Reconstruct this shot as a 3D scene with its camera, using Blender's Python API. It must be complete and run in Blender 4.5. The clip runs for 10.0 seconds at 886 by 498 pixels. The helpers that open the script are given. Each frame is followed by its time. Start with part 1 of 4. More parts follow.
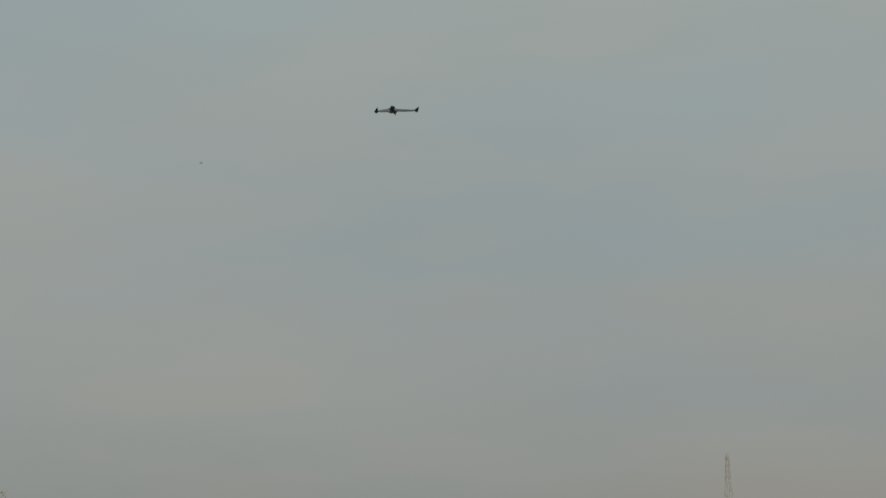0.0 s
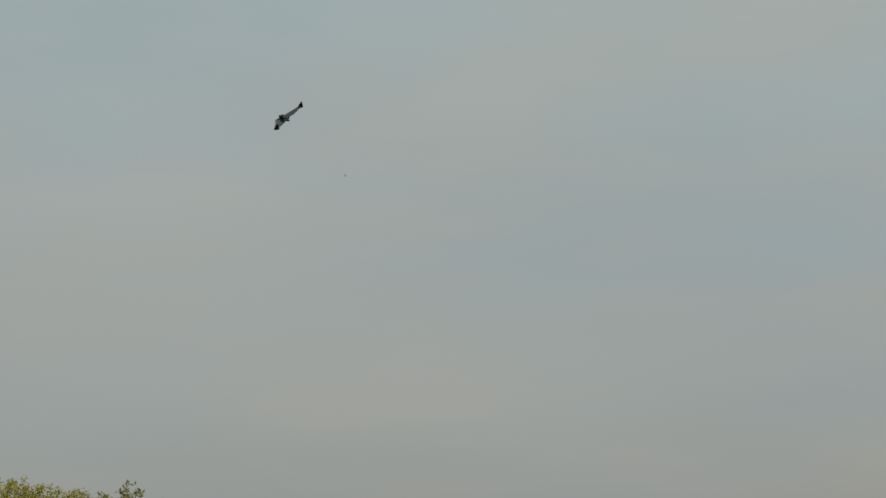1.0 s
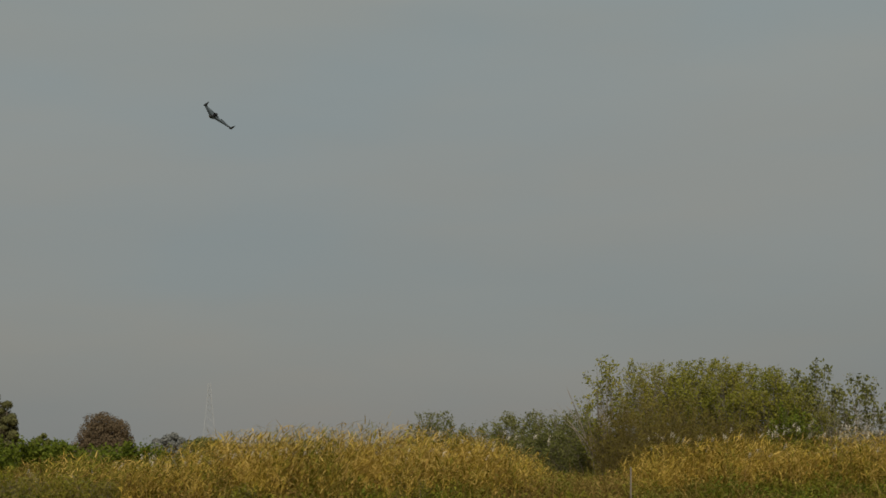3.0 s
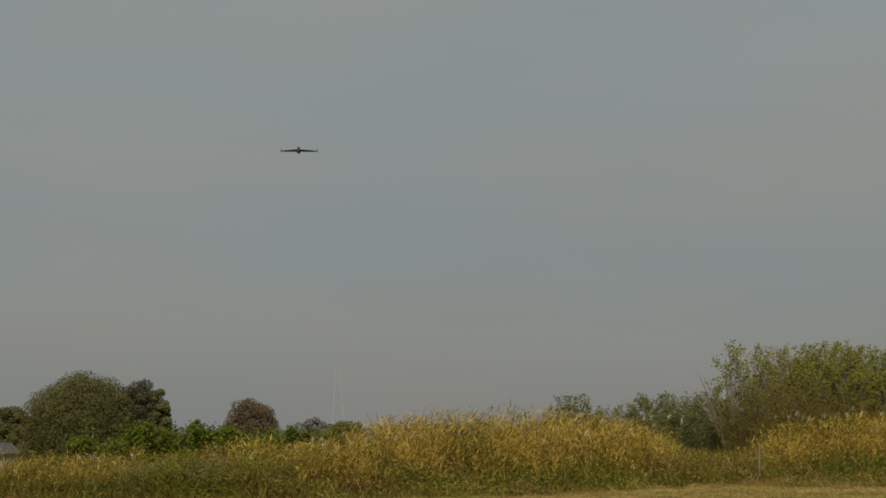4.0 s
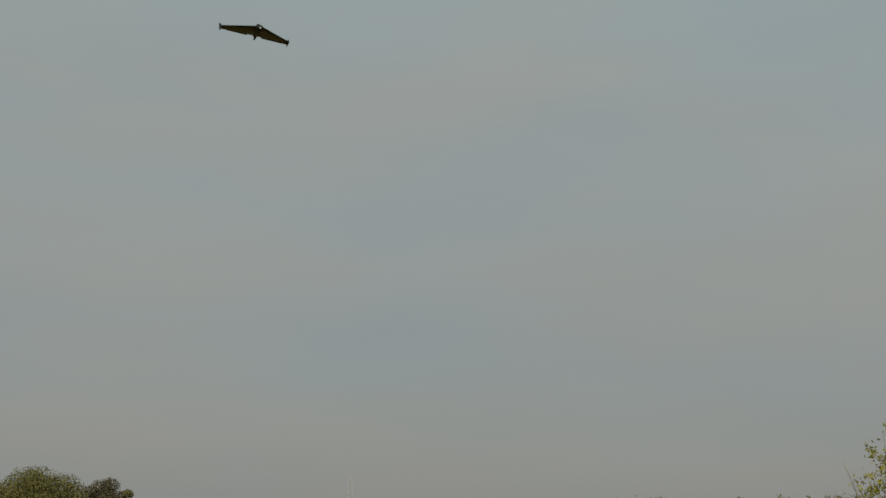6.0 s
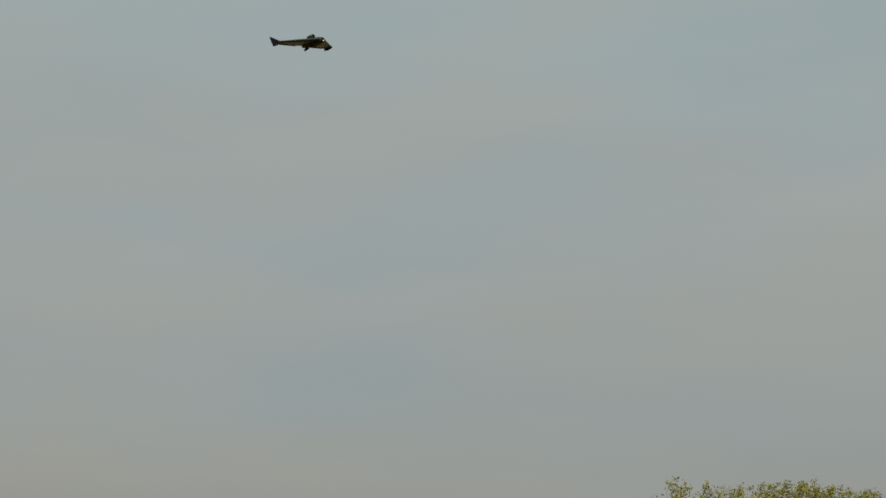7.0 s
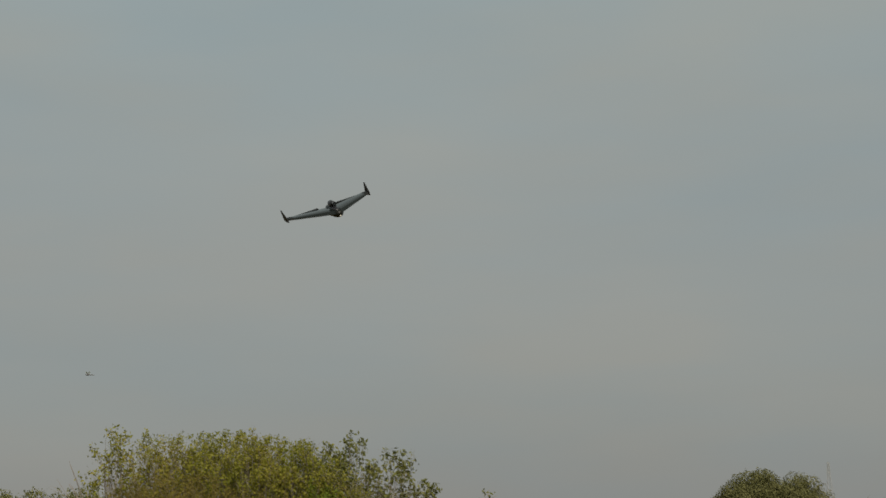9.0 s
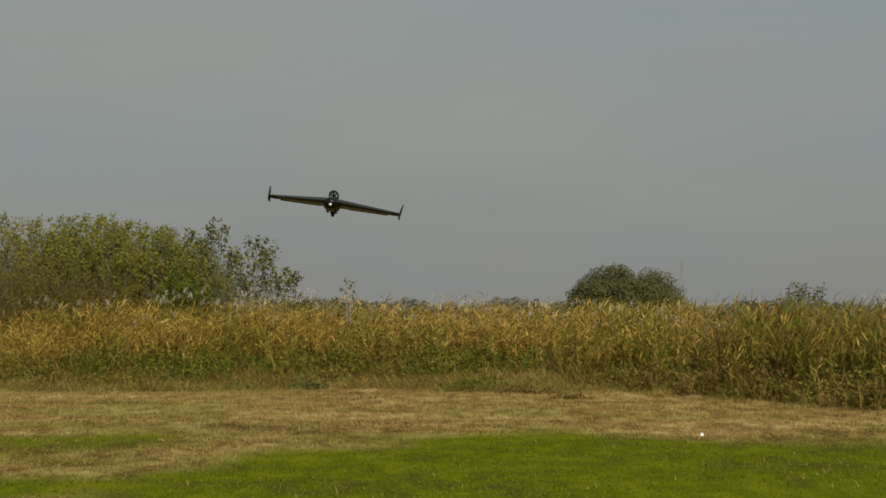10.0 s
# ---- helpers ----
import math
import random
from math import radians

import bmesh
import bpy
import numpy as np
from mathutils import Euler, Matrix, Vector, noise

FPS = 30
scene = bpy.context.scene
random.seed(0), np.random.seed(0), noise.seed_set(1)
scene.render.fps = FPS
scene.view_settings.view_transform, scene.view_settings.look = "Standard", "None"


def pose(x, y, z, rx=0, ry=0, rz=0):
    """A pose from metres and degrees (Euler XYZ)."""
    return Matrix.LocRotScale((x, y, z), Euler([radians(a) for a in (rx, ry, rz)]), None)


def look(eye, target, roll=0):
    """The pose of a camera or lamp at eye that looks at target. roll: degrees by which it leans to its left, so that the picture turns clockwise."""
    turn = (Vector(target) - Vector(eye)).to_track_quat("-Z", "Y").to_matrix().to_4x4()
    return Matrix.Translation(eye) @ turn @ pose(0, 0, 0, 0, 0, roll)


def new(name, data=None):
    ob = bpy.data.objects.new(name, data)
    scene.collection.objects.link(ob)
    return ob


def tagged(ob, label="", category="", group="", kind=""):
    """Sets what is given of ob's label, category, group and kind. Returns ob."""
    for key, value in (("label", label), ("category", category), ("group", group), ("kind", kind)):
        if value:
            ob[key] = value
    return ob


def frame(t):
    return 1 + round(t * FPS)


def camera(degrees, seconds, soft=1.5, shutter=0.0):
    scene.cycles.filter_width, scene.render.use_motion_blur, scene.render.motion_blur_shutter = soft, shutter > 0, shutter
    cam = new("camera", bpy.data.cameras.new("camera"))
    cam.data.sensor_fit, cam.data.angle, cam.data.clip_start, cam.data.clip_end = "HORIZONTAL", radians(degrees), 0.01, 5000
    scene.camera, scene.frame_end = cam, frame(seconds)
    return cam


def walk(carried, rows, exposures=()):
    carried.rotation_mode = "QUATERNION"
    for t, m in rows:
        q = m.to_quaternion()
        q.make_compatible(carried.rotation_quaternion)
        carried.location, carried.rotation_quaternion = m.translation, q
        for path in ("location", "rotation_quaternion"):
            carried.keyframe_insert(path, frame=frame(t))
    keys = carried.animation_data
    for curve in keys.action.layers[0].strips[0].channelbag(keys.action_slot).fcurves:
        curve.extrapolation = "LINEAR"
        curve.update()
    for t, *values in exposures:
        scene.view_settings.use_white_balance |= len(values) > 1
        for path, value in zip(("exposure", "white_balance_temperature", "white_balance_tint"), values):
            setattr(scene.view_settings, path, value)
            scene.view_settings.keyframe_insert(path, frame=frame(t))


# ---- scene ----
FIELD_OF_VIEW = 31.3
cam = camera(FIELD_OF_VIEW, 10.0, soft=1.6, shutter=0.05)
CAMERA_PATH = [
    (0.0, pose(0.00, 0.00, 1.6, 101.00, 0.55, -9.27)),
    (0.2, pose(0.00, 0.00, 1.6, 101.46, 0.62, -7.99)),
    (0.4, pose(0.00, 0.00, 1.6, 101.88, 0.63, -7.11)),
    (0.5, pose(0.00, 0.00, 1.6, 102.27, 0.63, -6.53)),
    (0.6, pose(0.00, 0.00, 1.6, 102.17, 0.64, -5.65)),
    (0.8, pose(0.00, 0.00, 1.6, 101.93, 0.55, -4.76)),
    (1.0, pose(0.00, 0.00, 1.6, 101.41, 0.58, -2.88)),
    (1.1, pose(0.00, 0.00, 1.6, 100.89, 0.56, -1.75)),
    (1.2, pose(0.00, 0.00, 1.6, 100.43, 0.76, -0.75)),
    (1.4, pose(0.00, 0.00, 1.6, 99.75, 1.61, 1.04)),
    (1.5, pose(0.00, 0.00, 1.6, 99.58, 1.81, 2.01)),
    (1.6, pose(0.00, 0.00, 1.6, 99.53, 1.81, 3.10)),
    (1.8, pose(0.00, 0.00, 1.6, 99.51, 1.80, 5.51)),
    (2.0, pose(0.00, 0.00, 1.6, 99.45, 1.80, 8.21)),
    (2.2, pose(0.00, 0.00, 1.6, 99.20, 1.73, 11.41)),
    (2.5, pose(0.00, 0.00, 1.6, 98.59, 1.47, 16.20)),
    (2.8, pose(0.30, -2.57, 1.6, 97.59, 0.95, 19.61)),
    (3.0, pose(0.57, -4.43, 1.6, 96.98, 0.74, 21.48)),
    (3.2, pose(0.76, -5.13, 1.6, 96.66, 0.79, 23.09)),
    (3.5, pose(1.06, -6.34, 1.6, 96.48, 1.00, 24.73)),
    (3.9, pose(1.38, -7.44, 1.6, 96.42, 1.36, 25.90)),
    (4.3, pose(1.60, -8.32, 1.6, 95.92, 1.54, 26.08)),
    (4.5, pose(1.62, -8.33, 1.6, 94.67, 1.33, 26.00)),
    (4.7, pose(0.30, -5.95, 1.6, 95.10, 0.98, 25.63)),
    (5.0, pose(-3.25, 0.46, 1.6, 96.50, 0.40, 25.01)),
    (5.2, pose(-4.90, 3.93, 1.6, 97.56, 0.32, 25.56)),
    (5.5, pose(-6.32, 7.22, 1.6, 99.17, 0.36, 26.64)),
    (5.7, pose(-6.23, 6.20, 1.6, 99.88, 0.39, 26.30)),
    (6.0, pose(-4.87, 4.97, 1.6, 100.45, 0.42, 26.52)),
    (6.4, pose(-2.31, 2.32, 1.6, 100.76, 0.50, 26.48)),
    (6.8, pose(-0.33, 0.46, 1.6, 101.23, 0.56, 25.79)),
    (7.0, pose(0.00, 0.00, 1.6, 101.74, 0.57, 24.93)),
    (7.2, pose(0.00, 0.00, 1.6, 102.46, 0.56, 23.54)),
    (7.3, pose(0.00, 0.00, 1.6, 102.49, 0.56, 23.20)),
    (7.4, pose(0.00, 0.00, 1.6, 102.50, 0.56, 22.74)),
    (7.5, pose(0.00, 0.00, 1.6, 102.53, 0.56, 22.12)),
    (7.7, pose(0.00, 0.00, 1.6, 102.61, 0.58, 20.43)),
    (8.0, pose(0.00, 0.00, 1.6, 102.70, 0.67, 17.35)),
    (8.2, pose(0.00, 0.00, 1.6, 102.64, 0.83, 15.13)),
    (8.5, pose(0.00, 0.00, 1.6, 102.29, 1.14, 11.44)),
    (8.7, pose(0.00, 0.00, 1.6, 101.86, 1.24, 8.89)),
    (8.8, pose(0.00, 0.00, 1.6, 101.58, 0.80, 7.52)),
    (8.9, pose(0.00, 0.00, 1.6, 100.74, 0.56, 6.05)),
    (9.0, pose(0.00, 0.00, 1.6, 99.62, 1.01, 5.01)),
    (9.3, pose(0.00, 0.00, 1.6, 96.62, 0.48, 1.76)),
    (9.5, pose(0.00, 0.00, 1.6, 94.96, 0.09, 0.49)),
    (10.0, pose(0.00, 0.00, 1.6, 92.02, -0.05, 0.00)),
]

EXPOSURES = [(0.0, 0.06), (0.5, 0.14), (1.0, 0.22), (2.0, -0.1), (3.0, -0.2), (4.5, -0.2), (5.0, -0.08), (5.5, -0.05), (7.0, 0.16), (7.5, 0.22), (8.0, 0.19), (8.5, 0.24), (9.0, 0.03), (9.5, -0.1), (10.0, -0.04)]
walk(cam, CAMERA_PATH, EXPOSURES)

# ---- world and sun ----
SUN_ELEVATION, SUN_BEARING = 43.0, 156.0   # degrees; bearing clockwise from +y
world = bpy.data.worlds.new("hazy_sky")
scene.world = world
world.use_nodes = True
wn, wl = world.node_tree.nodes, world.node_tree.links
wn.clear()
w_out = wn.new("ShaderNodeOutputWorld")
w_bg = wn.new("ShaderNodeBackground")
w_sky = wn.new("ShaderNodeTexSky")
w_sky.sky_type = 'NISHITA'
w_sky.sun_disc = False
w_sky.sun_elevation = radians(SUN_ELEVATION)
w_sky.sun_rotation = radians(SUN_BEARING)
w_sky.air_density, w_sky.dust_density, w_sky.ozone_density = 1.0, 3.0, 1.5
w_mix = wn.new("ShaderNodeMixRGB")          # thin autumn haze over the clear sky
w_mix.inputs[0].default_value = 0.93
w_geo = wn.new("ShaderNodeTexCoord")
w_sep = wn.new("ShaderNodeSeparateXYZ")
w_ramp = wn.new("ShaderNodeValToRGB")
w_ramp.color_ramp.elements[0].position = 0.0
w_ramp.color_ramp.elements[0].color = (2.17, 2.15, 2.02, 1)
w_ramp.color_ramp.elements[1].position = 0.42
w_ramp.color_ramp.elements[1].color = (2.78, 3.08, 2.92, 1)
w_noise = wn.new("ShaderNodeTexNoise")      # very faint banks of cloud
w_noise.inputs["Scale"].default_value = 3.0
w_noise.inputs["Detail"].default_value = 4.0
w_map = wn.new("ShaderNodeMapping")
w_map.inputs["Scale"].default_value = (1.0, 1.0, 4.0)
w_val = wn.new("ShaderNodeMapRange")
w_val.inputs["To Min"].default_value = 0.93
w_val.inputs["To Max"].default_value = 1.07
w_mul = wn.new("ShaderNodeMixRGB")
w_mul.blend_type = 'MULTIPLY'
w_mul.inputs[0].default_value = 1.0
wl.new(w_geo.outputs["Generated"], w_sep.inputs[0])
wl.new(w_geo.outputs["Generated"], w_map.inputs["Vector"])
wl.new(w_map.outputs[0], w_noise.inputs["Vector"])
wl.new(w_noise.outputs["Fac"], w_val.inputs["Value"])
wl.new(w_sep.outputs["Z"], w_ramp.inputs[0])
wl.new(w_ramp.outputs[0], w_mul.inputs[1])
wl.new(w_val.outputs[0], w_mul.inputs[2])
wl.new(w_sky.outputs[0], w_mix.inputs[1])
# the haze glows a little towards the sun
w_dot = wn.new("ShaderNodeVectorMath")
w_dot.operation = 'DOT_PRODUCT'
w_dot.inputs[1].default_value = (math.sin(radians(SUN_BEARING)) * math.cos(radians(SUN_ELEVATION)), math.cos(radians(SUN_BEARING)) * math.cos(radians(SUN_ELEVATION)), math.sin(radians(SUN_ELEVATION)))
w_glow = wn.new("ShaderNodeValToRGB")
w_glow.color_ramp.elements[0].position = 0.55
w_glow.color_ramp.elements[0].color = (0.96, 0.98, 1.0, 1)
w_glow.color_ramp.elements[1].position = 1.0
w_glow.color_ramp.elements[1].color = (1.55, 1.46, 1.34, 1)
w_mul2 = wn.new("ShaderNodeMixRGB")
w_mul2.blend_type = 'MULTIPLY'
w_mul2.inputs[0].default_value = 1.0
wl.new(w_geo.outputs["Generated"], w_dot.inputs[0])
wl.new(w_dot.outputs["Value"], w_glow.inputs[0])
wl.new(w_mul.outputs[0], w_mul2.inputs[1])
wl.new(w_glow.outputs[0], w_mul2.inputs[2])
w_tint_n = wn.new("ShaderNodeTexNoise")      # broad, barely seen shifts of hue in the haze
w_tint_n.inputs["Scale"].default_value, w_tint_n.inputs["Detail"].default_value = 3.4, 3.0
w_tint = wn.new("ShaderNodeValToRGB")
w_tint.color_ramp.elements[0].position, w_tint.color_ramp.elements[0].color = 0.34, (0.965, 1.02, 1.045, 1)
w_tint.color_ramp.elements[1].position, w_tint.color_ramp.elements[1].color = 0.66, (1.07, 1.03, 0.98, 1)
w_mul3 = wn.new("ShaderNodeMixRGB")
w_mul3.blend_type = 'MULTIPLY'
w_mul3.inputs[0].default_value = 1.0
wl.new(w_map.outputs[0], w_tint_n.inputs["Vector"])
wl.new(w_tint_n.outputs["Fac"], w_tint.inputs[0])
wl.new(w_mul2.outputs[0], w_mul3.inputs[1])
wl.new(w_tint.outputs[0], w_mul3.inputs[2])
wl.new(w_mul3.outputs[0], w_mix.inputs[2])
wl.new(w_mix.outputs[0], w_bg.inputs["Color"])
w_bg.inputs["Strength"].default_value = 0.12
wl.new(w_bg.outputs[0], w_out.inputs["Surface"])

sun_data = bpy.data.lights.new("sun", 'SUN')
sun_data.energy, sun_data.angle, sun_data.color = 4.5, radians(9.0), (1.0, 0.90, 0.76)
sun = new("sun", sun_data)
_b, _e = radians(SUN_BEARING), radians(SUN_ELEVATION)
sun.matrix_world = look((100 * math.sin(_b) * math.cos(_e), 100 * math.cos(_b) * math.cos(_e), 100 * math.sin(_e)), (0, 0, 0))

# ---- materials ----
def node_material(name):
    m = bpy.data.materials.new(name)
    m.use_nodes = True
    n, l = m.node_tree.nodes, m.node_tree.links
    return m, n, l, n["Principled BSDF"]


def ramp(n, colours):
    r = n.new("ShaderNodeValToRGB")
    e = r.color_ramp.elements
    while len(e) < len(colours):
        e.new(0.5)
    for i, c in enumerate(colours):
        e[i].position = i / max(1, len(colours) - 1)
        e[i].color = (*c, 1)
    return r


def foliage(name, colours, patch=0.5, rough=0.62, through_light=0.33, patch_scale=0.5):
    """Leaf material: every blade takes its own tone, shifted in patches over the ground."""
    m, n, l, p = node_material(name)
    geo = n.new("ShaderNodeNewGeometry")
    noise_t = n.new("ShaderNodeTexNoise")
    noise_t.inputs["Scale"].default_value = patch_scale
    noise_t.inputs["Detail"].default_value = 3
    l.new(geo.outputs["Position"], noise_t.inputs["Vector"])
    mix = n.new("ShaderNodeMix")
    mix.inputs[0].default_value = patch
    l.new(geo.outputs["Random Per Island"], mix.inputs[2])
    stretch = n.new("ShaderNodeMapRange")
    stretch.inputs["From Min"].default_value = 0.3
    stretch.inputs["From Max"].default_value = 0.7
    l.new(noise_t.outputs["Fac"], stretch.inputs["Value"])
    l.new(stretch.outputs[0], mix.inputs[3])
    r = ramp(n, colours)
    l.new(mix.outputs[0], r.inputs[0])
    l.new(r.outputs[0], p.inputs["Base Color"])
    p.inputs["Roughness"].default_value = rough
    p.inputs["Specular IOR Level"].default_value = 0.10
    tr = n.new("ShaderNodeBsdfTranslucent")
    l.new(r.outputs[0], tr.inputs["Color"])
    sh = n.new("ShaderNodeMixShader")
    sh.inputs[0].default_value = through_light
    l.new(p.outputs[0], sh.inputs[1])
    l.new(tr.outputs[0], sh.inputs[2])
    l.new(sh.outputs[0], n["Material Output"].inputs["Surface"])
    return m


def surface(name, colours, scale=8.0, rough=0.7, bump=0.2, metal=0.0, shine=0.5):
    """Solid material with two scales of mottling and a fine relief."""
    m, n, l, p = node_material(name)
    co = n.new("ShaderNodeTexCoord")
    a = n.new("ShaderNodeTexNoise")
    a.inputs["Scale"].default_value, a.inputs["Detail"].default_value = scale, 6
    b = n.new("ShaderNodeTexNoise")
    b.inputs["Scale"].default_value, b.inputs["Detail"].default_value = scale * 7, 3
    l.new(co.outputs["Object"], a.inputs["Vector"])
    l.new(co.outputs["Object"], b.inputs["Vector"])
    mix = n.new("ShaderNodeMix")
    mix.inputs[0].default_value = 0.35
    l.new(a.outputs["Fac"], mix.inputs[2])
    l.new(b.outputs["Fac"], mix.inputs[3])
    r = ramp(n, colours)
    l.new(mix.outputs[0], r.inputs[0])
    l.new(r.outputs[0], p.inputs["Base Color"])
    p.inputs["Roughness"].default_value = rough
    p.inputs["Metallic"].default_value = metal
    p.inputs["Specular IOR Level"].default_value = shine
    bm_ = n.new("ShaderNodeBump")
    bm_.inputs["Strength"].default_value = bump
    l.new(b.outputs["Fac"], bm_.inputs["Height"])
    l.new(bm_.outputs[0], p.inputs["Normal"])
    return m


GOLD = foliage("golden_reed_leaf", [(0.19, 0.145, 0.022), (0.31, 0.225, 0.034), (0.42, 0.30, 0.052), (0.50, 0.38, 0.12)], 0.4)
STRAW = foliage("straw_reed_leaf", [(0.265, 0.180, 0.0370), (0.413, 0.278, 0.0629), (0.551, 0.402, 0.1184), (0.371, 0.211, 0.0444)], 0.35)
REED_GREEN = foliage("green_reed_leaf", [(0.080, 0.093, 0.0089), (0.133, 0.139, 0.0148), (0.196, 0.180, 0.0237), (0.254, 0.206, 0.0370)], 0.4)
RUSSET = foliage("withered_weed_leaf", [(0.095, 0.064, 0.0192), (0.159, 0.103, 0.0296), (0.228, 0.154, 0.0444), (0.148, 0.118, 0.0281)], 0.35)
PLUME = foliage("silver_plume", [(0.44, 0.40, 0.32), (0.56, 0.52, 0.44), (0.68, 0.64, 0.56)], 0.2, through_light=0.4)
WILLOW = foliage("yellow_green_shrub_leaf", [(0.095, 0.105, 0.016), (0.160, 0.170, 0.024), (0.235, 0.226, 0.036), (0.215, 0.165, 0.042)], 0.5, through_light=0.38)
DARK_SHRUB = foliage("dark_green_shrub_leaf", [(0.075, 0.085, 0.025), (0.125, 0.132, 0.038), (0.18, 0.175, 0.055)], 0.4)
CREEPER = foliage("creeper_leaf", [(0.058, 0.082, 0.0089), (0.095, 0.124, 0.0133), (0.138, 0.160, 0.0222)], 0.3)
GREY_LEAF = foliage("dusty_green_shrub_leaf", [(0.07, 0.065, 0.03), (0.11, 0.105, 0.05), (0.17, 0.165, 0.09)], 0.3)
OAK = foliage("olive_tree_leaf", [(0.074, 0.076, 0.026), (0.102, 0.10, 0.033), (0.13, 0.12, 0.042)], 0.5, patch_scale=0.35)
PURPLE = foliage("brown_autumn_leaf", [(0.062, 0.056, 0.032), (0.082, 0.072, 0.040), (0.10, 0.085, 0.048)], 0.4)
CHERRY = foliage("red_brown_autumn_leaf", [(0.095, 0.075, 0.046), (0.12, 0.09, 0.055), (0.14, 0.10, 0.06), (0.105, 0.09, 0.048)], 0.4)
# greyed and lightened: distance haze is put into the leaf colour
HAZED_LEAF = foliage("hazed_far_tree_leaf", [(0.165, 0.17, 0.16), (0.19, 0.195, 0.18), (0.215, 0.22, 0.205)], 0.4)
GREY_OLIVE = foliage("grey_olive_tree_leaf", [(0.080, 0.082, 0.032), (0.115, 0.116, 0.045), (0.155, 0.148, 0.062)], 0.5, patch_scale=0.3)
TWIG = foliage("olive_brown_twig_leaf", [(0.105, 0.088, 0.020), (0.160, 0.132, 0.030), (0.215, 0.178, 0.042)], 0.4, through_light=0.4)
LAWN = foliage("lawn_blade", [(0.070, 0.092, 0.004), (0.112, 0.135, 0.006), (0.175, 0.180, 0.014), (0.235, 0.200, 0.030)], 0.5, patch_scale=0.7)
DRY = foliage("dry_grass_blade", [(0.212, 0.144, 0.0370), (0.329, 0.232, 0.0666), (0.466, 0.350, 0.1184), (0.265, 0.160, 0.0444)], 0.45, patch_scale=0.6)
VERGE = foliage("mown_straw_blade", [(0.201, 0.139, 0.0370), (0.286, 0.201, 0.0592), (0.403, 0.299, 0.0999), (0.223, 0.139, 0.0407)], 0.5, patch_scale=0.6)
MIXED = foliage("half_dry_grass_blade", [(0.111, 0.113, 0.0163), (0.164, 0.149, 0.0281), (0.223, 0.185, 0.0481)], 0.5)
TWIG_BARK = surface("olive_brown_twig_bark", [(0.11, 0.085, 0.026), (0.19, 0.15, 0.05)], 6, 0.9, 0.4)
BARK = surface("grey_brown_bark", [(0.09, 0.07, 0.05), (0.20, 0.17, 0.13)], 6, 0.9, 0.5)
WEED = foliage("fresh_weed_leaf", [(0.101, 0.088, 0.0104), (0.157, 0.160, 0.0170), (0.217, 0.201, 0.0281)], 0.4)
PALE_BARK = surface("pale_twig_bark", [(0.13, 0.11, 0.085), (0.27, 0.235, 0.19)], 6, 0.85, 0.4)
# pylon steels: greys held near the sky's brightness, haze included in the colour
HAZED_STEEL = surface("hazed_galvanised_steel", [(0.19, 0.20, 0.20), (0.25, 0.26, 0.26)], 0.4, 0.55, 0.05)
HAZED_WHITE_STEEL = surface("hazed_white_steel", [(0.22, 0.23, 0.23), (0.28, 0.29, 0.29)], 0.4, 0.5, 0.05)
POST_WOOD = surface("weathered_post_wood", [(0.10, 0.085, 0.065), (0.20, 0.175, 0.14)], 14, 0.85, 0.4)
GLOSS_FILM = surface("glossy_black_film", [(0.004, 0.006, 0.0055), (0.008, 0.010, 0.0095)], 9, 0.12, 0.0, shine=0.32)
FOAM_BLACK = surface("matt_black_foam", [(0.005, 0.006, 0.006), (0.010, 0.011, 0.011)], 9, 0.55, 0.03, shine=0.15)
UNDER_DARK = surface("dark_olive_film", [(0.004, 0.005, 0.0042), (0.008, 0.009, 0.0075)], 9, 0.38, 0.03, shine=0.16)
CANOPY = surface("smoked_canopy", [(0.010, 0.011, 0.013), (0.02, 0.02, 0.024)], 12, 0.3, 0.0, shine=0.3)
WHITE_PLASTIC = surface("white_plastic", [(0.74, 0.74, 0.72), (0.83, 0.83, 0.81)], 12, 0.35, 0.02)
INSECT_BODY = surface("dark_insect_shell", [(0.03, 0.022, 0.018), (0.07, 0.045, 0.03)], 60, 0.4, 0.05)
INSECT_WING = surface("clear_insect_wing", [(0.32, 0.32, 0.33), (0.45, 0.45, 0.46)], 60, 0.3, 0.0)
ROOF_TILE = surface("dark_grey_roof_tile", [(0.03, 0.03, 0.033), (0.05, 0.05, 0.053)], 2, 0.7, 0.2)
PLASTER = surface("grey_plaster", [(0.16, 0.155, 0.145), (0.22, 0.21, 0.20)], 2, 0.85, 0.1)


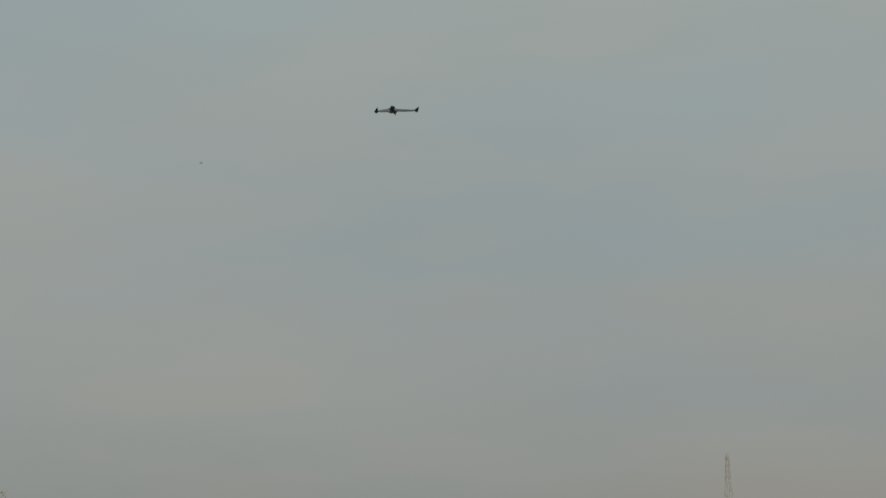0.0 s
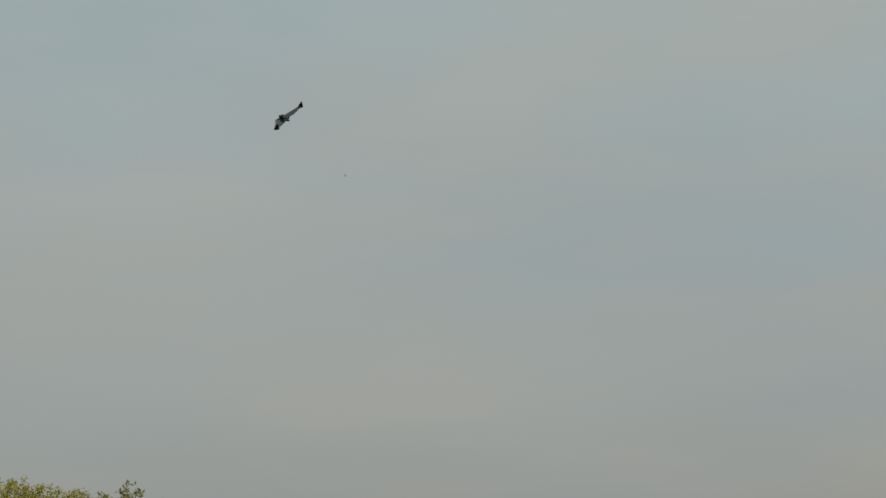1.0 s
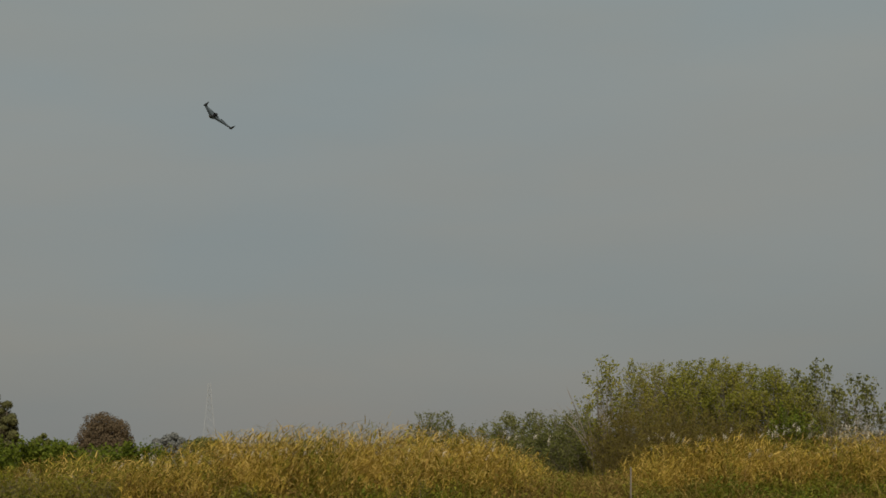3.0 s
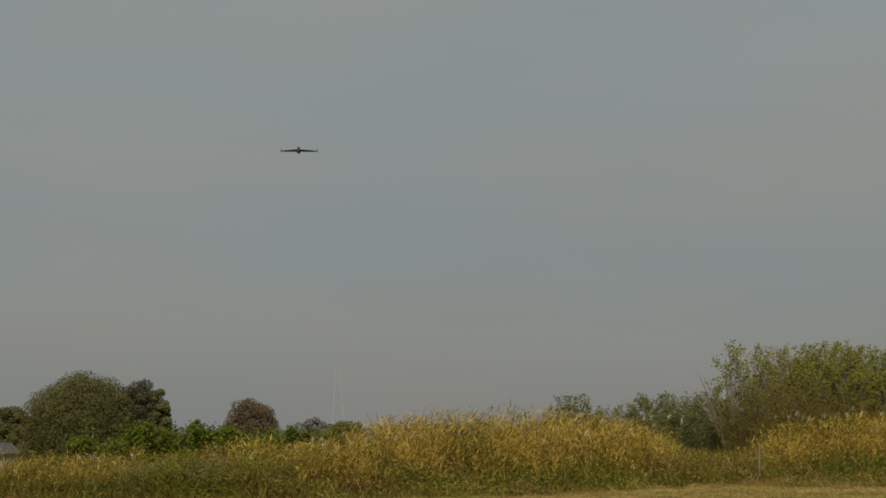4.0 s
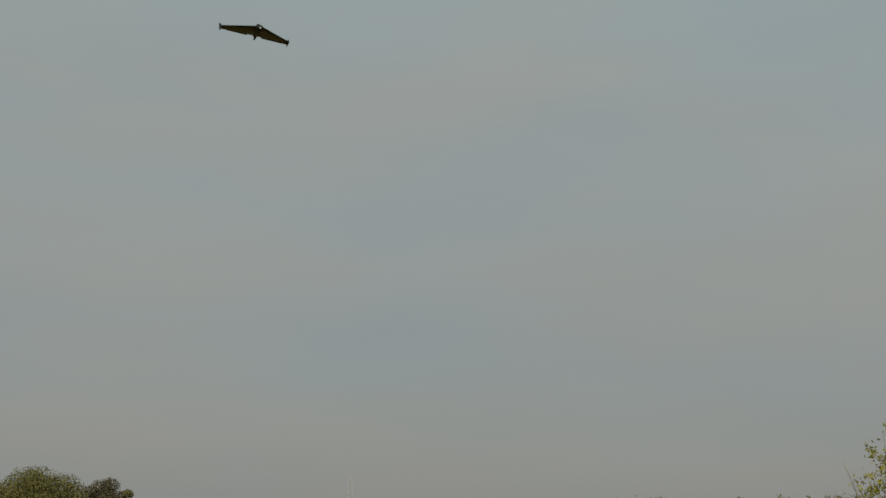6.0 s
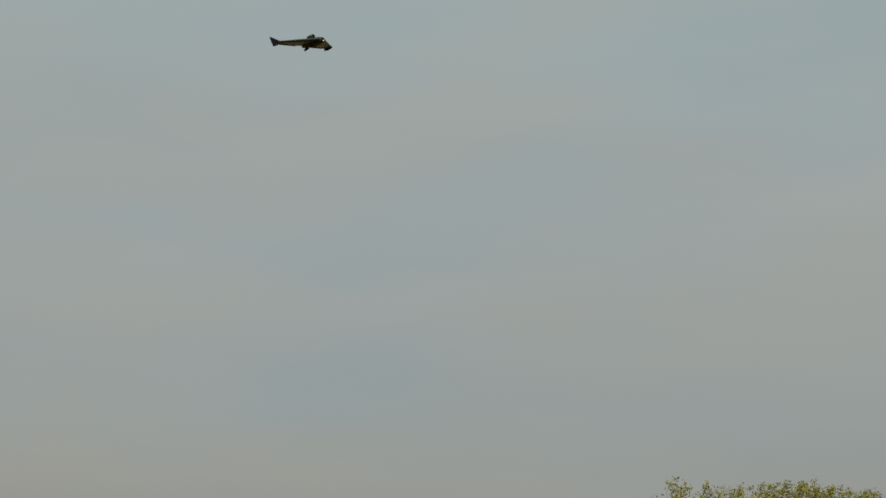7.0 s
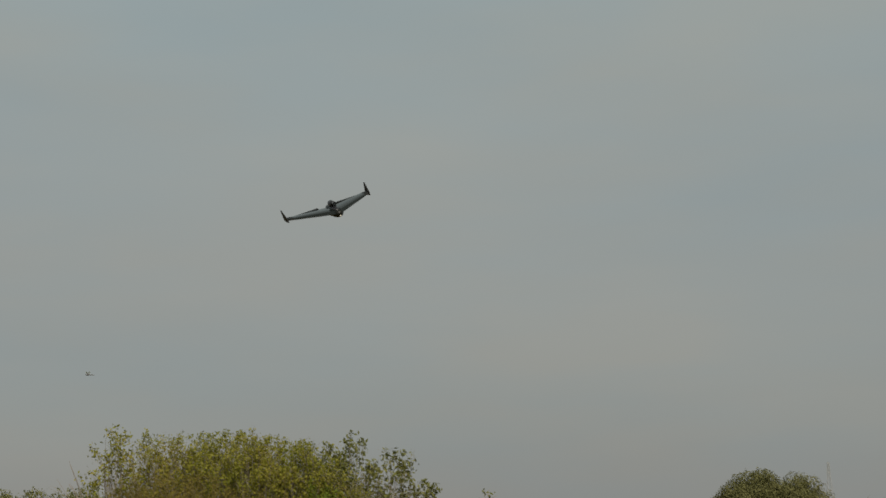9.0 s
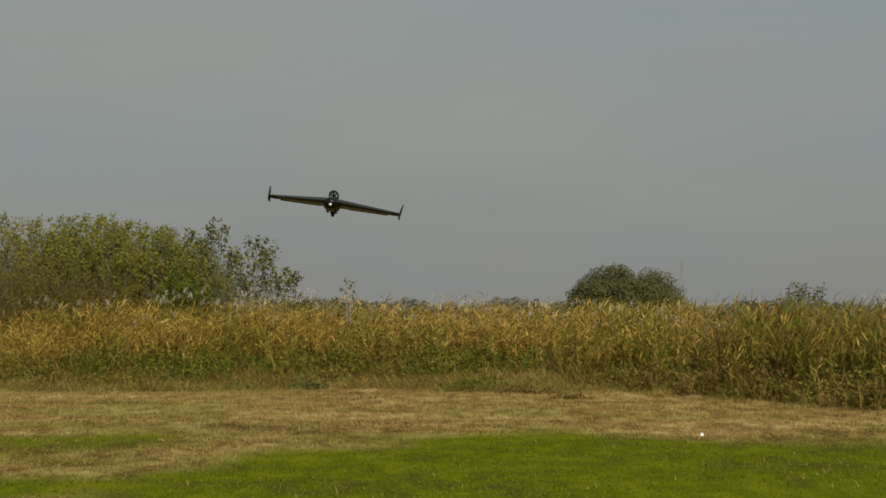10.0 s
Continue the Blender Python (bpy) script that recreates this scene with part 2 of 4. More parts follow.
def ground_material():
    m, n, l, p = node_material("field_ground")
    at = n.new("ShaderNodeAttribute")
    at.attribute_name = "lawn"
    geo = n.new("ShaderNodeNewGeometry")
    big = n.new("ShaderNodeTexNoise")
    big.inputs["Scale"].default_value, big.inputs["Detail"].default_value = 0.45, 5
    stretch = n.new("ShaderNodeMapping")
    stretch.inputs["Scale"].default_value = (0.8, 0.9, 1.0)
    l.new(geo.outputs["Position"], stretch.inputs["Vector"])
    l.new(stretch.outputs[0], big.inputs["Vector"])
    dry_r = ramp(n, [(0.085, 0.055, 0.020), (0.15, 0.10, 0.036), (0.26, 0.19, 0.075), (0.46, 0.355, 0.17)])
    green_r = ramp(n, [(0.038, 0.056, 0.002), (0.068, 0.088, 0.003), (0.112, 0.122, 0.007)])
    streak = n.new("ShaderNodeTexNoise")
    streak.inputs["Scale"].default_value, streak.inputs["Detail"].default_value = 2.6, 12
    streak.inputs["Roughness"].default_value = 0.7
    lay = n.new("ShaderNodeMapping")
    lay.inputs["Scale"].default_value = (1.0, 0.45, 1.0)
    l.new(geo.outputs["Position"], lay.inputs["Vector"])
    l.new(lay.outputs[0], streak.inputs["Vector"])
    mixf = n.new("ShaderNodeMix")
    mixf.inputs[0].default_value = 0.70
    l.new(big.outputs["Fac"], mixf.inputs[2])
    l.new(streak.outputs["Fac"], mixf.inputs[3])
    spread = n.new("ShaderNodeMapRange")
    spread.inputs["From Min"].default_value, spread.inputs["From Max"].default_value = 0.40, 0.61
    l.new(mixf.outputs[0], spread.inputs["Value"])
    l.new(spread.outputs[0], dry_r.inputs[0])
    l.new(spread.outputs[0], green_r.inputs[0])
    blend = n.new("ShaderNodeMix")
    blend.data_type = 'RGBA'
    ragged = n.new("ShaderNodeMath")
    ragged.operation = 'MULTIPLY_ADD'
    ragged.inputs[1].default_value = 3.0
    l.new(mixf.outputs[0], ragged.inputs[0])
    ragged.inputs[2].default_value = -1.5
    total = n.new("ShaderNodeMath")
    total.use_clamp = True
    l.new(at.outputs["Fac"], total.inputs[0])
    l.new(ragged.outputs[0], total.inputs[1])
    l.new(total.outputs[0], blend.inputs["Factor"])
    l.new(dry_r.outputs[0], blend.inputs[6])
    l.new(green_r.outputs[0], blend.inputs[7])
    l.new(blend.outputs[2], p.inputs["Base Color"])
    p.inputs["Roughness"].default_value = 0.95
    p.inputs["Specular IOR Level"].default_value = 0.0
    b = n.new("ShaderNodeBump")
    b.inputs["Strength"].default_value, b.inputs["Distance"].default_value = 0.35, 0.05
    l.new(streak.outputs["Fac"], b.inputs["Height"])
    l.new(b.outputs[0], p.inputs["Normal"])
    return m


GROUND = ground_material()

# ---- shape of the field ----
rng = np.random.default_rng(7)
FRONT_AZ = (-70, -48, -40, -34, -24, -19.2, -17.2, -15.4, -12, -3, 0, 5, 8, 10.4, 15.5, 25, 40)
FRONT_R = (36, 33.5, 30.6, 28.9, 30.0, 32.2, 33.2, 32.4, 32.0, 31.9, 31.6, 31.0, 29.8, 27.8, 25.3, 22.5, 20)
TALL_AZ = (-70, -45, -40, -37, -35, -32, -28.5, -22, -20.2, -18.8, -16.7, -15.6, -14, -8, 0, 6, 9.8, 11.2, 13, 14.5, 18, 40)
TALL_H = (1.28, 1.32, 1.37, 1.46, 1.74, 2.03, 2.18, 2.06, 1.67, 0.95, 0.85, 1.58, 1.92, 1.96, 1.91, 1.88, 1.92, 2.10, 2.16, 2.08, 2.10, 2.1)


def front(az):
    return np.interp(az, FRONT_AZ, FRONT_R)


def tall(az):
    return np.interp(az, TALL_AZ, TALL_H)


def polar(r, az):
    a = np.radians(az)
    return np.stack([r * np.sin(a), r * np.cos(a)], -1)


def wave(x, y, s, k=0.0):
    """Smooth uneven value, about -1 to 1."""
    return (np.sin(x * 1.7 * s + 1.3 * np.sin(y * 1.1 * s + k)) + np.sin(y * 2.1 * s + 1.7 * np.sin(x * 0.9 * s + 2.0 + k)) + np.sin((x + y) * 0.83 * s + k * 1.7)) / 3


def lawn_share(x, y):
    """1 on the mown green lawn, 0 on the dry verge."""
    edge = np.interp(x, (-9, -3.9, -2.7, -1.8, 0.5, 5.2, 12), (7.0, 11.5, 15.0, 18.2, 19.7, 18.8, 17.0)) + 0.8 * wave(x, y, 1.1) + 0.5 * wave(x, y, 3.1, 2.0)
    edge = edge + 1.1 * wave(x * 0.45, y * 0.6, 1.9, 5.0)
    a = np.clip((edge - y) / np.interp(x, (-5, 1), (4.0, 2.2)) + 0.5, 0, 1)
    left = np.clip((-2.2 - x) / 1.5, 0, 1) * np.clip(0.36 + 0.22 * np.sin(y * 1.15 + 1.4 * np.sin(x * 0.45)) + 0.75 * wave(x * 0.55, y, 1.3, 2.0), 0, np.interp(x, (-9, -4), (0.5, 0.85)))
    return np.clip(np.maximum(a, left * np.clip((24 - y) / 4, 0.45, 1) + 0.28 * (wave(x * 0.4, y, 1.3, 4.0) > 0.25) * (y < 26)), 0, 1)


def height(x, y):
    az = np.degrees(np.arctan2(x, y))
    r = np.hypot(x, y)
    mound = 0.16 * np.exp(-((az + 28) / 5) ** 2) * np.clip((r - front(az) - 1) / 3, 0, 1) * np.clip((60 - r) / 10, 0, 1)
    verge = (0.10 + 0.14 * np.clip((az + 15) / 3, 0, 1) * np.clip((6 - az) / 3, 0, 1)) * np.exp(-((r - front(az)) / 1.2) ** 2)
    return (mound + verge + 0.025 * wave(x, y, 0.9) * np.clip((80 - r) / 40, 0, 1)) * (y > 3)


# ---- mesh helpers ----
def mesh_from_arrays(name, verts, quads, mats, mat_index=None, smooth=False):
    me = bpy.data.meshes.new(name)
    nv, nq = len(verts), len(quads)
    me.vertices.add(nv)
    me.vertices.foreach_set("co", np.asarray(verts, np.float32).ravel())
    me.loops.add(nq * 4)
    me.loops.foreach_set("vertex_index", np.asarray(quads, np.int32).ravel())
    me.polygons.add(nq)
    me.polygons.foreach_set("loop_start", np.arange(0, nq * 4, 4, dtype=np.int32))
    for m in mats:
        me.materials.append(m)
    if mat_index is not None:
        me.polygons.foreach_set("material_index", np.asarray(mat_index, np.int32))
    me.polygons.foreach_set("use_smooth", np.full(nq, smooth))
    me.update(calc_edges=True)
    return me


def blades(base, az, length, tilt, bend, width, segs=3):
    """Arching leaf blades: verts and quads. Angles in radians; tilt from the upright at the foot, bend added up to the tip."""
    n = len(base)
    s = np.linspace(0, 1, segs + 1)
    pts = np.zeros((n, segs + 1, 3))
    pts[:, 0] = base
    for i in range(segs):
        th = tilt + bend * (s[i] + s[i + 1]) / 2
        d = np.stack([np.sin(th) * np.cos(az), np.sin(th) * np.sin(az), np.cos(th)], 1)
        pts[:, i + 1] = pts[:, i] + d * (length / segs)[:, None]
    tw = az + np.pi / 2 + rng.normal(0, 0.5, n)
    side = np.stack([np.cos(tw), np.sin(tw), rng.normal(0, 0.2, n)], 1)
    w = width[:, None] * np.interp(s, (0, 0.35, 1), (0.7, 1.0, 0.12))[None]
    v = np.empty((n, segs + 1, 2, 3))
    v[:, :, 0] = pts - side[:, None] * w[..., None] / 2
    v[:, :, 1] = pts + side[:, None] * w[..., None] / 2
    q = np.empty((n, segs, 4), np.int64)
    o = np.arange(n)[:, None] * (segs + 1) * 2 + np.arange(segs)[None] * 2
    q[..., 0], q[..., 1], q[..., 2], q[..., 3] = o, o + 1, o + 3, o + 2
    return v.reshape(-1, 3), q.reshape(-1, 4), pts


def leaf_quads(centres, size, outward=None, bias=0.0, slim=0.5):
    """Small leaf-shaped quads, each turned its own way."""
    n = len(centres)
    a = rng.normal(size=(n, 3))
    if outward is not None:
        a = a + outward * bias
    a /= np.linalg.norm(a, axis=1, keepdims=True)
    b = np.cross(a, rng.normal(size=(n, 3)))
    b /= np.linalg.norm(b, axis=1, keepdims=True) + 1e-9
    c = np.cross(a, b)
    s = size[:, None]
    v = np.stack([centres - b * s / 2, centres + c * s * slim / 2 + a * s * 0.06, centres + b * s / 2, centres - c * s * slim / 2 + a * s * 0.06], 1)
    q = np.arange(4 * n).reshape(n, 4)
    return v.reshape(-1, 3), q


def join(parts):
    """Several (verts, quads, material slot) into one set of arrays."""
    vs, qs, ms, k = [], [], [], 0
    for v, q, m in parts:
        vs.append(v)
        qs.append(q + k)
        ms.append(np.full(len(q), m) if np.isscalar(m) else m)
        k += len(v)
    return np.concatenate(vs), np.concatenate(qs), np.concatenate(ms)


def tube(bm, a, b, r0, r1, sides=6):
    a, b = Vector(a), Vector(b)
    d = (b - a)
    if d.length < 1e-6:
        return
    d.normalize()
    u = d.orthogonal().normalized()
    w = d.cross(u)
    ring = []
    for p, r in ((a, r0), (b, r1)):
        ring.append([bm.verts.new(p + (u * math.cos(t) + w * math.sin(t)) * r) for t in [2 * math.pi * i / sides for i in range(sides)]])
    for i in range(sides):
        j = (i + 1) % sides
        bm.faces.new((ring[0][i], ring[0][j], ring[1][j], ring[1][i]))
    bm.faces.new(list(reversed(ring[0])))
    bm.faces.new(ring[1])


def box(bm, cx, cy, cz, sx, sy, sz, bevel=0.0):
    made = bmesh.ops.create_cube(bm, size=1.0, matrix=Matrix.Translation((cx, cy, cz)) @ Matrix.Diagonal((sx, sy, sz, 1)))
    if bevel:
        edges = list({e for v in made["verts"] for e in v.link_edges})
        bmesh.ops.bevel(bm, geom=edges, offset=bevel, segments=2, affect='EDGES')


def part(name, bm, material, parent=None, label="", smooth=False):
    me = bpy.data.meshes.new(name)
    bmesh.ops.recalc_face_normals(bm, faces=bm.faces)
    bm.to_mesh(me)
    bm.free()
    me.materials.append(material)
    if smooth:
        me.polygons.foreach_set("use_smooth", [True] * len(me.polygons))
    ob = new(name, me)
    ob.parent = parent
    if label:
        tagged(ob, label=label)
    return ob


def stuff(name, arrays, mats, label, category, parent=None):
    v, q, m = arrays
    ob = new(name, mesh_from_arrays(name, v, q, mats, m))
    if parent is None:
        tagged(ob, label=label, category=category, kind="stuff")
    else:
        ob.parent = parent
    return ob


# ---- ground ----
def build_ground():
    far = [45, 55, 70, 100, 150, 250, 450, 900, 1800, 3500]
    xs = np.array([-v for v in reversed(far)] + list(np.arange(-40, 30.01, 0.4)) + [v - 10 for v in far])
    ys = np.array([-v for v in reversed(far)] + list(np.arange(-20, 42.01, 0.4)) + far)
    gx, gy = np.meshgrid(xs, ys)
    x, y = gx.ravel(), gy.ravel()
    v = np.stack([x, y, height(x, y)], 1)
    w, h = len(xs), len(ys)
    i = (np.arange(h - 1)[:, None] * w + np.arange(w - 1)[None]).ravel()
    q = np.stack([i, i + 1, i + w + 1, i + w], 1)
    me = mesh_from_arrays("ground", v, q, [GROUND], smooth=True)
    at = me.attributes.new("lawn", 'FLOAT', 'POINT')
    at.data.foreach_set("value", lawn_share(x, y).astype(np.float32))
    return tagged(new("ground", me), "mown field with green lawn and dry straw-coloured verge", "ground", kind="structure")


build_ground()


# ---- reeds ----
def build_reeds():
    count = 19000
    az = rng.uniform(-56, 20, count)
    depth = rng.gamma(1.2, 1.6, count)
    keep = (depth < 7.5) & ~((az > -18.8) & (az < -16.6) & (rng.random(count) < 0.5))
    az, depth = az[keep], depth[keep]
    r = front(az) + 0.35 * np.sin(az * 2.3) + 0.2 * np.sin(az * 7.1) + depth
    xy = polar(r, az)
    x, y = xy[:, 0], xy[:, 1]
    n = len(az)
    h = tall(az) * np.interp(depth, (0, 0.5, 1.7, 3.8), (0.34, 0.56, 0.88, 1.0)) * rng.normal(0.93, 0.05, n)
    h *= 1 + 0.07 * wave(x, y, 1.5) + np.interp(az, (-37, -33), (0.22, 0.0)) * wave(x, y, 1.0, 2.0)
    z = height(x, y)
    base = np.stack([x, y, z], 1)
    gold_p = np.interp(az, (-56, -40, -35, -31, -21, -17.5, -15.5, -5, 6, 9, 12, 20), (0.12, 0.14, 0.30, 0.40, 0.44, 0.25, 0.62, 0.46, 0.40, 0.18, 0.05, 0.04))
    gold_p = np.clip(gold_p + 0.30 * wave(x, y, 0.8, 1.0) + 0.40 * wave(x, y, 2.3, 4.0), 0.03, 0.85)
    gold_p = gold_p * np.interp(az, (-18, -6, 2, 20), (1.0, 0.85, 0.60, 0.55))
    straw_p = np.interp(az, (-40, -30, -22, -18, -4, 3, 20), (0.18, 0.34, 0.34, 0.22, 0.34, 0.40, 0.14))
    u = rng.random(n)
    kind_of = np.where(u < gold_p, 0, np.where(u < gold_p + straw_p, 1, np.where(u < gold_p + straw_p + (1 - gold_p - straw_p) * np.interp(az, (-40, -34), (0.65, 0.75)), 2, 3)))
    kind_of = np.where((az > 9.5) & (kind_of < 2) & (rng.random(n) < 0.65), 3, kind_of)
    parts = []
    a = rng.uniform(0, 2 * np.pi, n)
    v, q, stem = blades(base, a, h * np.interp(az, (8.5, 11), (0.92, 0.80)), np.abs(rng.normal(0, 0.12, n)), rng.uniform(0, 0.3, n), np.full(n, 0.008))
    parts.append((v, q, np.repeat(np.where(kind_of == 2, 2, 1), 3)))
    rank = np.interp(az, (8.5, 11), (0.0, 1.0))          # the stand of taller, stiffer green reeds
    green_line = 0.22 + 0.75 * wave(x, y, 1.1, 8.0) + 0.35 * wave(x, y, 3.1, 1.0)
    for k in range(9):
        f = 0.12 + 0.88 * (k + rng.uniform(0.1, 0.9, n)) / 9.0
        idx = np.clip((f * 3).astype(int), 0, 2)
        t = f * 3 - idx
        p = stem[np.arange(n), idx] * (1 - t)[:, None] + stem[np.arange(n), idx + 1] * t[:, None]
        la = np.where(rng.random(n) < 0.4, rng.normal(0.2, 0.7, n), rng.uniform(0, 2 * np.pi, n))
        ll = rng.uniform(0.22, 0.46, n) * np.clip(h / 1.6, 0.5, 1.1)
        ll = ll * np.interp(f, (0.75, 1.0), (1.0, 0.7))
        droop = np.interp(f, (0.6, 0.95), (0.2, 0.45)) * (1 - rank) + 0.15 * rank
        v, q, _ = blades(p, la, ll * (1 + 0.15 * rank), droop + rng.uniform(0.0, 0.7, n), rng.uniform(0.2, 1.7, n), rng.uniform(0.013, 0.028, n))
        low = (f + rng.normal(0, 0.1, n) < green_line) & (rng.random(n) < 0.8)
        slot = np.where(low & (kind_of < 2), np.where(rng.random(n) < 0.75, 2, 3), kind_of)
        parts.append((v, q, np.repeat(slot, 3)))
    return stuff("reed_bed", join(parts), [GOLD, STRAW, REED_GREEN, RUSSET],
                 "tall golden and green autumn reeds edging the field", "reeds")


def build_undergrowth():
    count = 22000
    az = rng.uniform(-56, 20, count)
    depth = rng.normal(0.25, 0.65, count)
    gap = rng.random(count) < 0.16
    az = np.where(gap, rng.uniform(-19.8, -15.9, count), az)
    depth = np.where(gap, rng.uniform(-0.3, 5.0, count), depth)
    r = front(az) + 0.35 * np.sin(az * 2.3) + 0.2 * np.sin(az * 7.1) + depth
    xy = polar(r, az)
    x, y = xy[:, 0], xy[:, 1]
    n = count
    z = height(x, y)
    u = rng.random(n)
    green = np.clip(np.interp(az, (-40, -34), (0.25, 0.45)) + 0.5 * wave(x, y, 0.9, 3.0), 0.08, 0.9)
    slot = np.where(u < green, 0, np.where(u < green + 0.3, 1, 2))
    dry = np.interp(az, (-17, -14, 3, 7), (0.0, 1.0, 1.0, 0.35)) * np.clip(0.62 + 0.6 * wave(x, y, 1.1, 6.0), 0.1, 0.95) * np.interp(depth, (-0.3, 0.9), (1.0, 0.25))
    slot = np.where(rng.random(n) < dry, 3, slot)
    h = rng.uniform(0.25, 0.75, n) * np.interp(depth, (-1.2, 0.0, 0.8), (0.35, 0.8, 1.1)) * np.clip(0.9 + 0.4 * wave(x, y, 1.7), 0.4, 1.4)
    h = h * np.where(gap, 1.35, 1.0) * np.interp(az, (-45, -38, -34), (1.7, 1.6, 1.0))
    parts = []
    for k in range(5):
        b = np.stack([x + rng.normal(0, 0.09, n), y + rng.normal(0, 0.09, n), z], 1)
        v, q, _ = blades(b, rng.uniform(0, 2 * np.pi, n), h * rng.uniform(0.6, 1.1, n), rng.uniform(0.1, 1.1, n), rng.uniform(0.3, 1.7, n), rng.uniform(0.008, 0.020, n), 2)
        parts.append((v, q, np.repeat(slot, 2)))
    return stuff("undergrowth", join(parts), [WEED, RUSSET, MIXED, VERGE], "low green and withered weeds at the foot of the reeds", "weeds")


def build_weed_mounds():
    """Leafy mounds of weeds leaning against the foot of the reeds, no two alike."""
    count = 430
    az = rng.uniform(-56, 20, count)
    az[:60] = rng.uniform(-14.5, 3.0, 60)
    az[60:110] = rng.uniform(-19.4, -15.8, 50)
    depth = rng.normal(0.25, 0.5, count)
    depth[60:110] = rng.uniform(-0.2, 4.0, 50)
    xy = polar(front(az) + 0.35 * np.sin(az * 2.3) + depth, az)
    x, y = xy[:, 0], xy[:, 1]
    z = height(x, y)
    wide = rng.uniform(0.3, 0.85, count)
    high = rng.uniform(0.28, 0.72, count) * np.interp(depth, (-1.0, 0.4), (0.45, 1.15))
    tone = wave(x, y, 0.7, 3.0) + rng.normal(0, 0.35, count)
    slot_of = np.where(tone > 0.5, 1, np.where(tone > 0.05, 0, np.where(tone > -0.4, 2, 3)))
    slot_of = np.where((az > 6) & (slot_of < 2) & (rng.random(count) < 0.7), 3, slot_of)
    slot_of[60:110] = rng.choice([3, 3, 2, 4], 50)
    parts = []
    for i in np.nonzero((tone > -0.15) | (np.arange(count) >= 60) & (np.arange(count) < 110) | (az < -16) | (az > 7))[0]:
        n = int(330 * wide[i] + 120)
        d = rng.normal(size=(n, 3))
        d[:, 2] = np.abs(d[:, 2])
        d /= np.linalg.norm(d, axis=1, keepdims=True)
        lump = 1 + 0.28 * np.sin(d[:, 0] * 6 + i) * np.sin(d[:, 1] * 5 + i * 2) + rng.normal(0, 0.10, n)
        c = np.array([x[i], y[i], z[i]]) + d * np.array([wide[i], wide[i] * 0.7, high[i]]) * (lump * rng.uniform(0.7, 1.0, n))[:, None]
        v, q = leaf_quads(c, rng.uniform(0.05, 0.11, n), d, 0.9, 0.45)
        mixed = np.where(rng.random(n) < 0.82, slot_of[i], rng.integers(0, 4, n))
        parts.append((v, q, mixed))
        m = 60
        b = np.array([x[i], y[i], z[i]]) + np.stack([rng.normal(0, wide[i] * 0.5, m), rng.normal(0, wide[i] * 0.4, m), np.zeros(m)], 1)
        v, q, _ = blades(b, rng.uniform(0, 2 * np.pi, m), high[i] * rng.uniform(0.8, 1.35, m), rng.uniform(0.0, 0.6, m), rng.uniform(0.2, 1.6, m), rng.uniform(0.008, 0.018, m), 2)
        parts.append((v, q, np.repeat(np.where(rng.random(m) < 0.6, slot_of[i], 4), 2)))
    # matted pale grass humps sloping out on to the mown verge
    for i in range(150):
        a = rng.uniform(-15.5, 6.0) if i < 110 else rng.uniform(-45, -16)
        gx, gy = polar(front(a) - rng.uniform(0.1, 2.2) * (1.0 if i < 110 else 0.3), a)
        m, w = 260, rng.uniform(0.35, 0.9)
        b = np.stack([gx + rng.normal(0, w, m), gy + rng.normal(0, w * 0.35, m)], 1)
        b = np.concatenate([b, height(b[:, :1], b[:, 1:])], 1)
        v, q, _ = blades(b, rng.normal(rng.uniform(0, 6.3), 0.9, m), rng.uniform(0.12, 0.34, m), rng.uniform(0.5, 1.3, m), rng.uniform(0.3, 1.0, m), rng.uniform(0.006, 0.012, m), 2)
        own = rng.choice([4, 4, 2, 4, 2])
        parts.append((v, q, np.repeat(np.where(rng.random(m) < 0.65, own, rng.choice([2, 4], m)), 2)))
    return stuff("weed_mounds", join(parts), [WEED, CREEPER, MIXED, RUSSET, VERGE], "leafy green and withered weeds mounded against the reeds", "weeds")


def build_plumes():
    """Feathery seed heads standing over the reeds."""
    spots = [(-10.5, -5.0, 60, 1.86), (-15, -9.5, 22, 1.70), (-5.5, 2.0, 34, 1.66), (2.0, 9.0, 34, 1.66), (9, 18, 10, 1.70),
             (-24, -19.5, 22, 1.75), (-32, -24, 16, 1.75), (-46, -38, 22, 1.05), (-38, -32, 14, 1.35), (-16, -13.5, 8, 1.6), (-14, 10, 110, 1.30), (-34, -22, 60, 1.4)]
    parts = []
    for a0, a1, n, top in spots:
        az = rng.uniform(a0, a1, n)
        d = rng.uniform(0.8, 4.0, n)
        xy = polar(front(az) + d, az)
        z = height(xy[:, 0], xy[:, 1])
        hh = top * rng.uniform(0.86, 1.04, n)
        base = np.stack([xy[:, 0], xy[:, 1], z], 1)
        va = rng.normal(0.2, 0.8, n)
        v, q, st = blades(base, va, hh, np.abs(rng.normal(0, 0.08, n)), rng.uniform(0.15, 0.5, n), np.full(n, 0.005))
        parts.append((v, q, 1))
        tip = st[:, -1]
        for k in range(20):
            f = k / 20.0
            b = tip + np.stack([0.03 * np.cos(va) * f, 0.03 * np.sin(va) * f, -0.05 + 0.10 * f + 0 * va], 1) + rng.normal(0, 0.008, (n, 3))
            v, q, _ = blades(b, va + rng.normal(0, 0.9, n), rng.uniform(0.05, 0.115, n), rng.uniform(0.3, 1.2, n), rng.uniform(0.5, 1.7, n), np.full(n, 0.010), 2)
            parts.append((v, q, 0))
    return stuff("reed_plumes", join(parts), [PLUME, STRAW], "pale silvery seed plumes above the reeds", "reed plumes")


build_reeds()
build_undergrowth()
build_weed_mounds()
build_plumes()


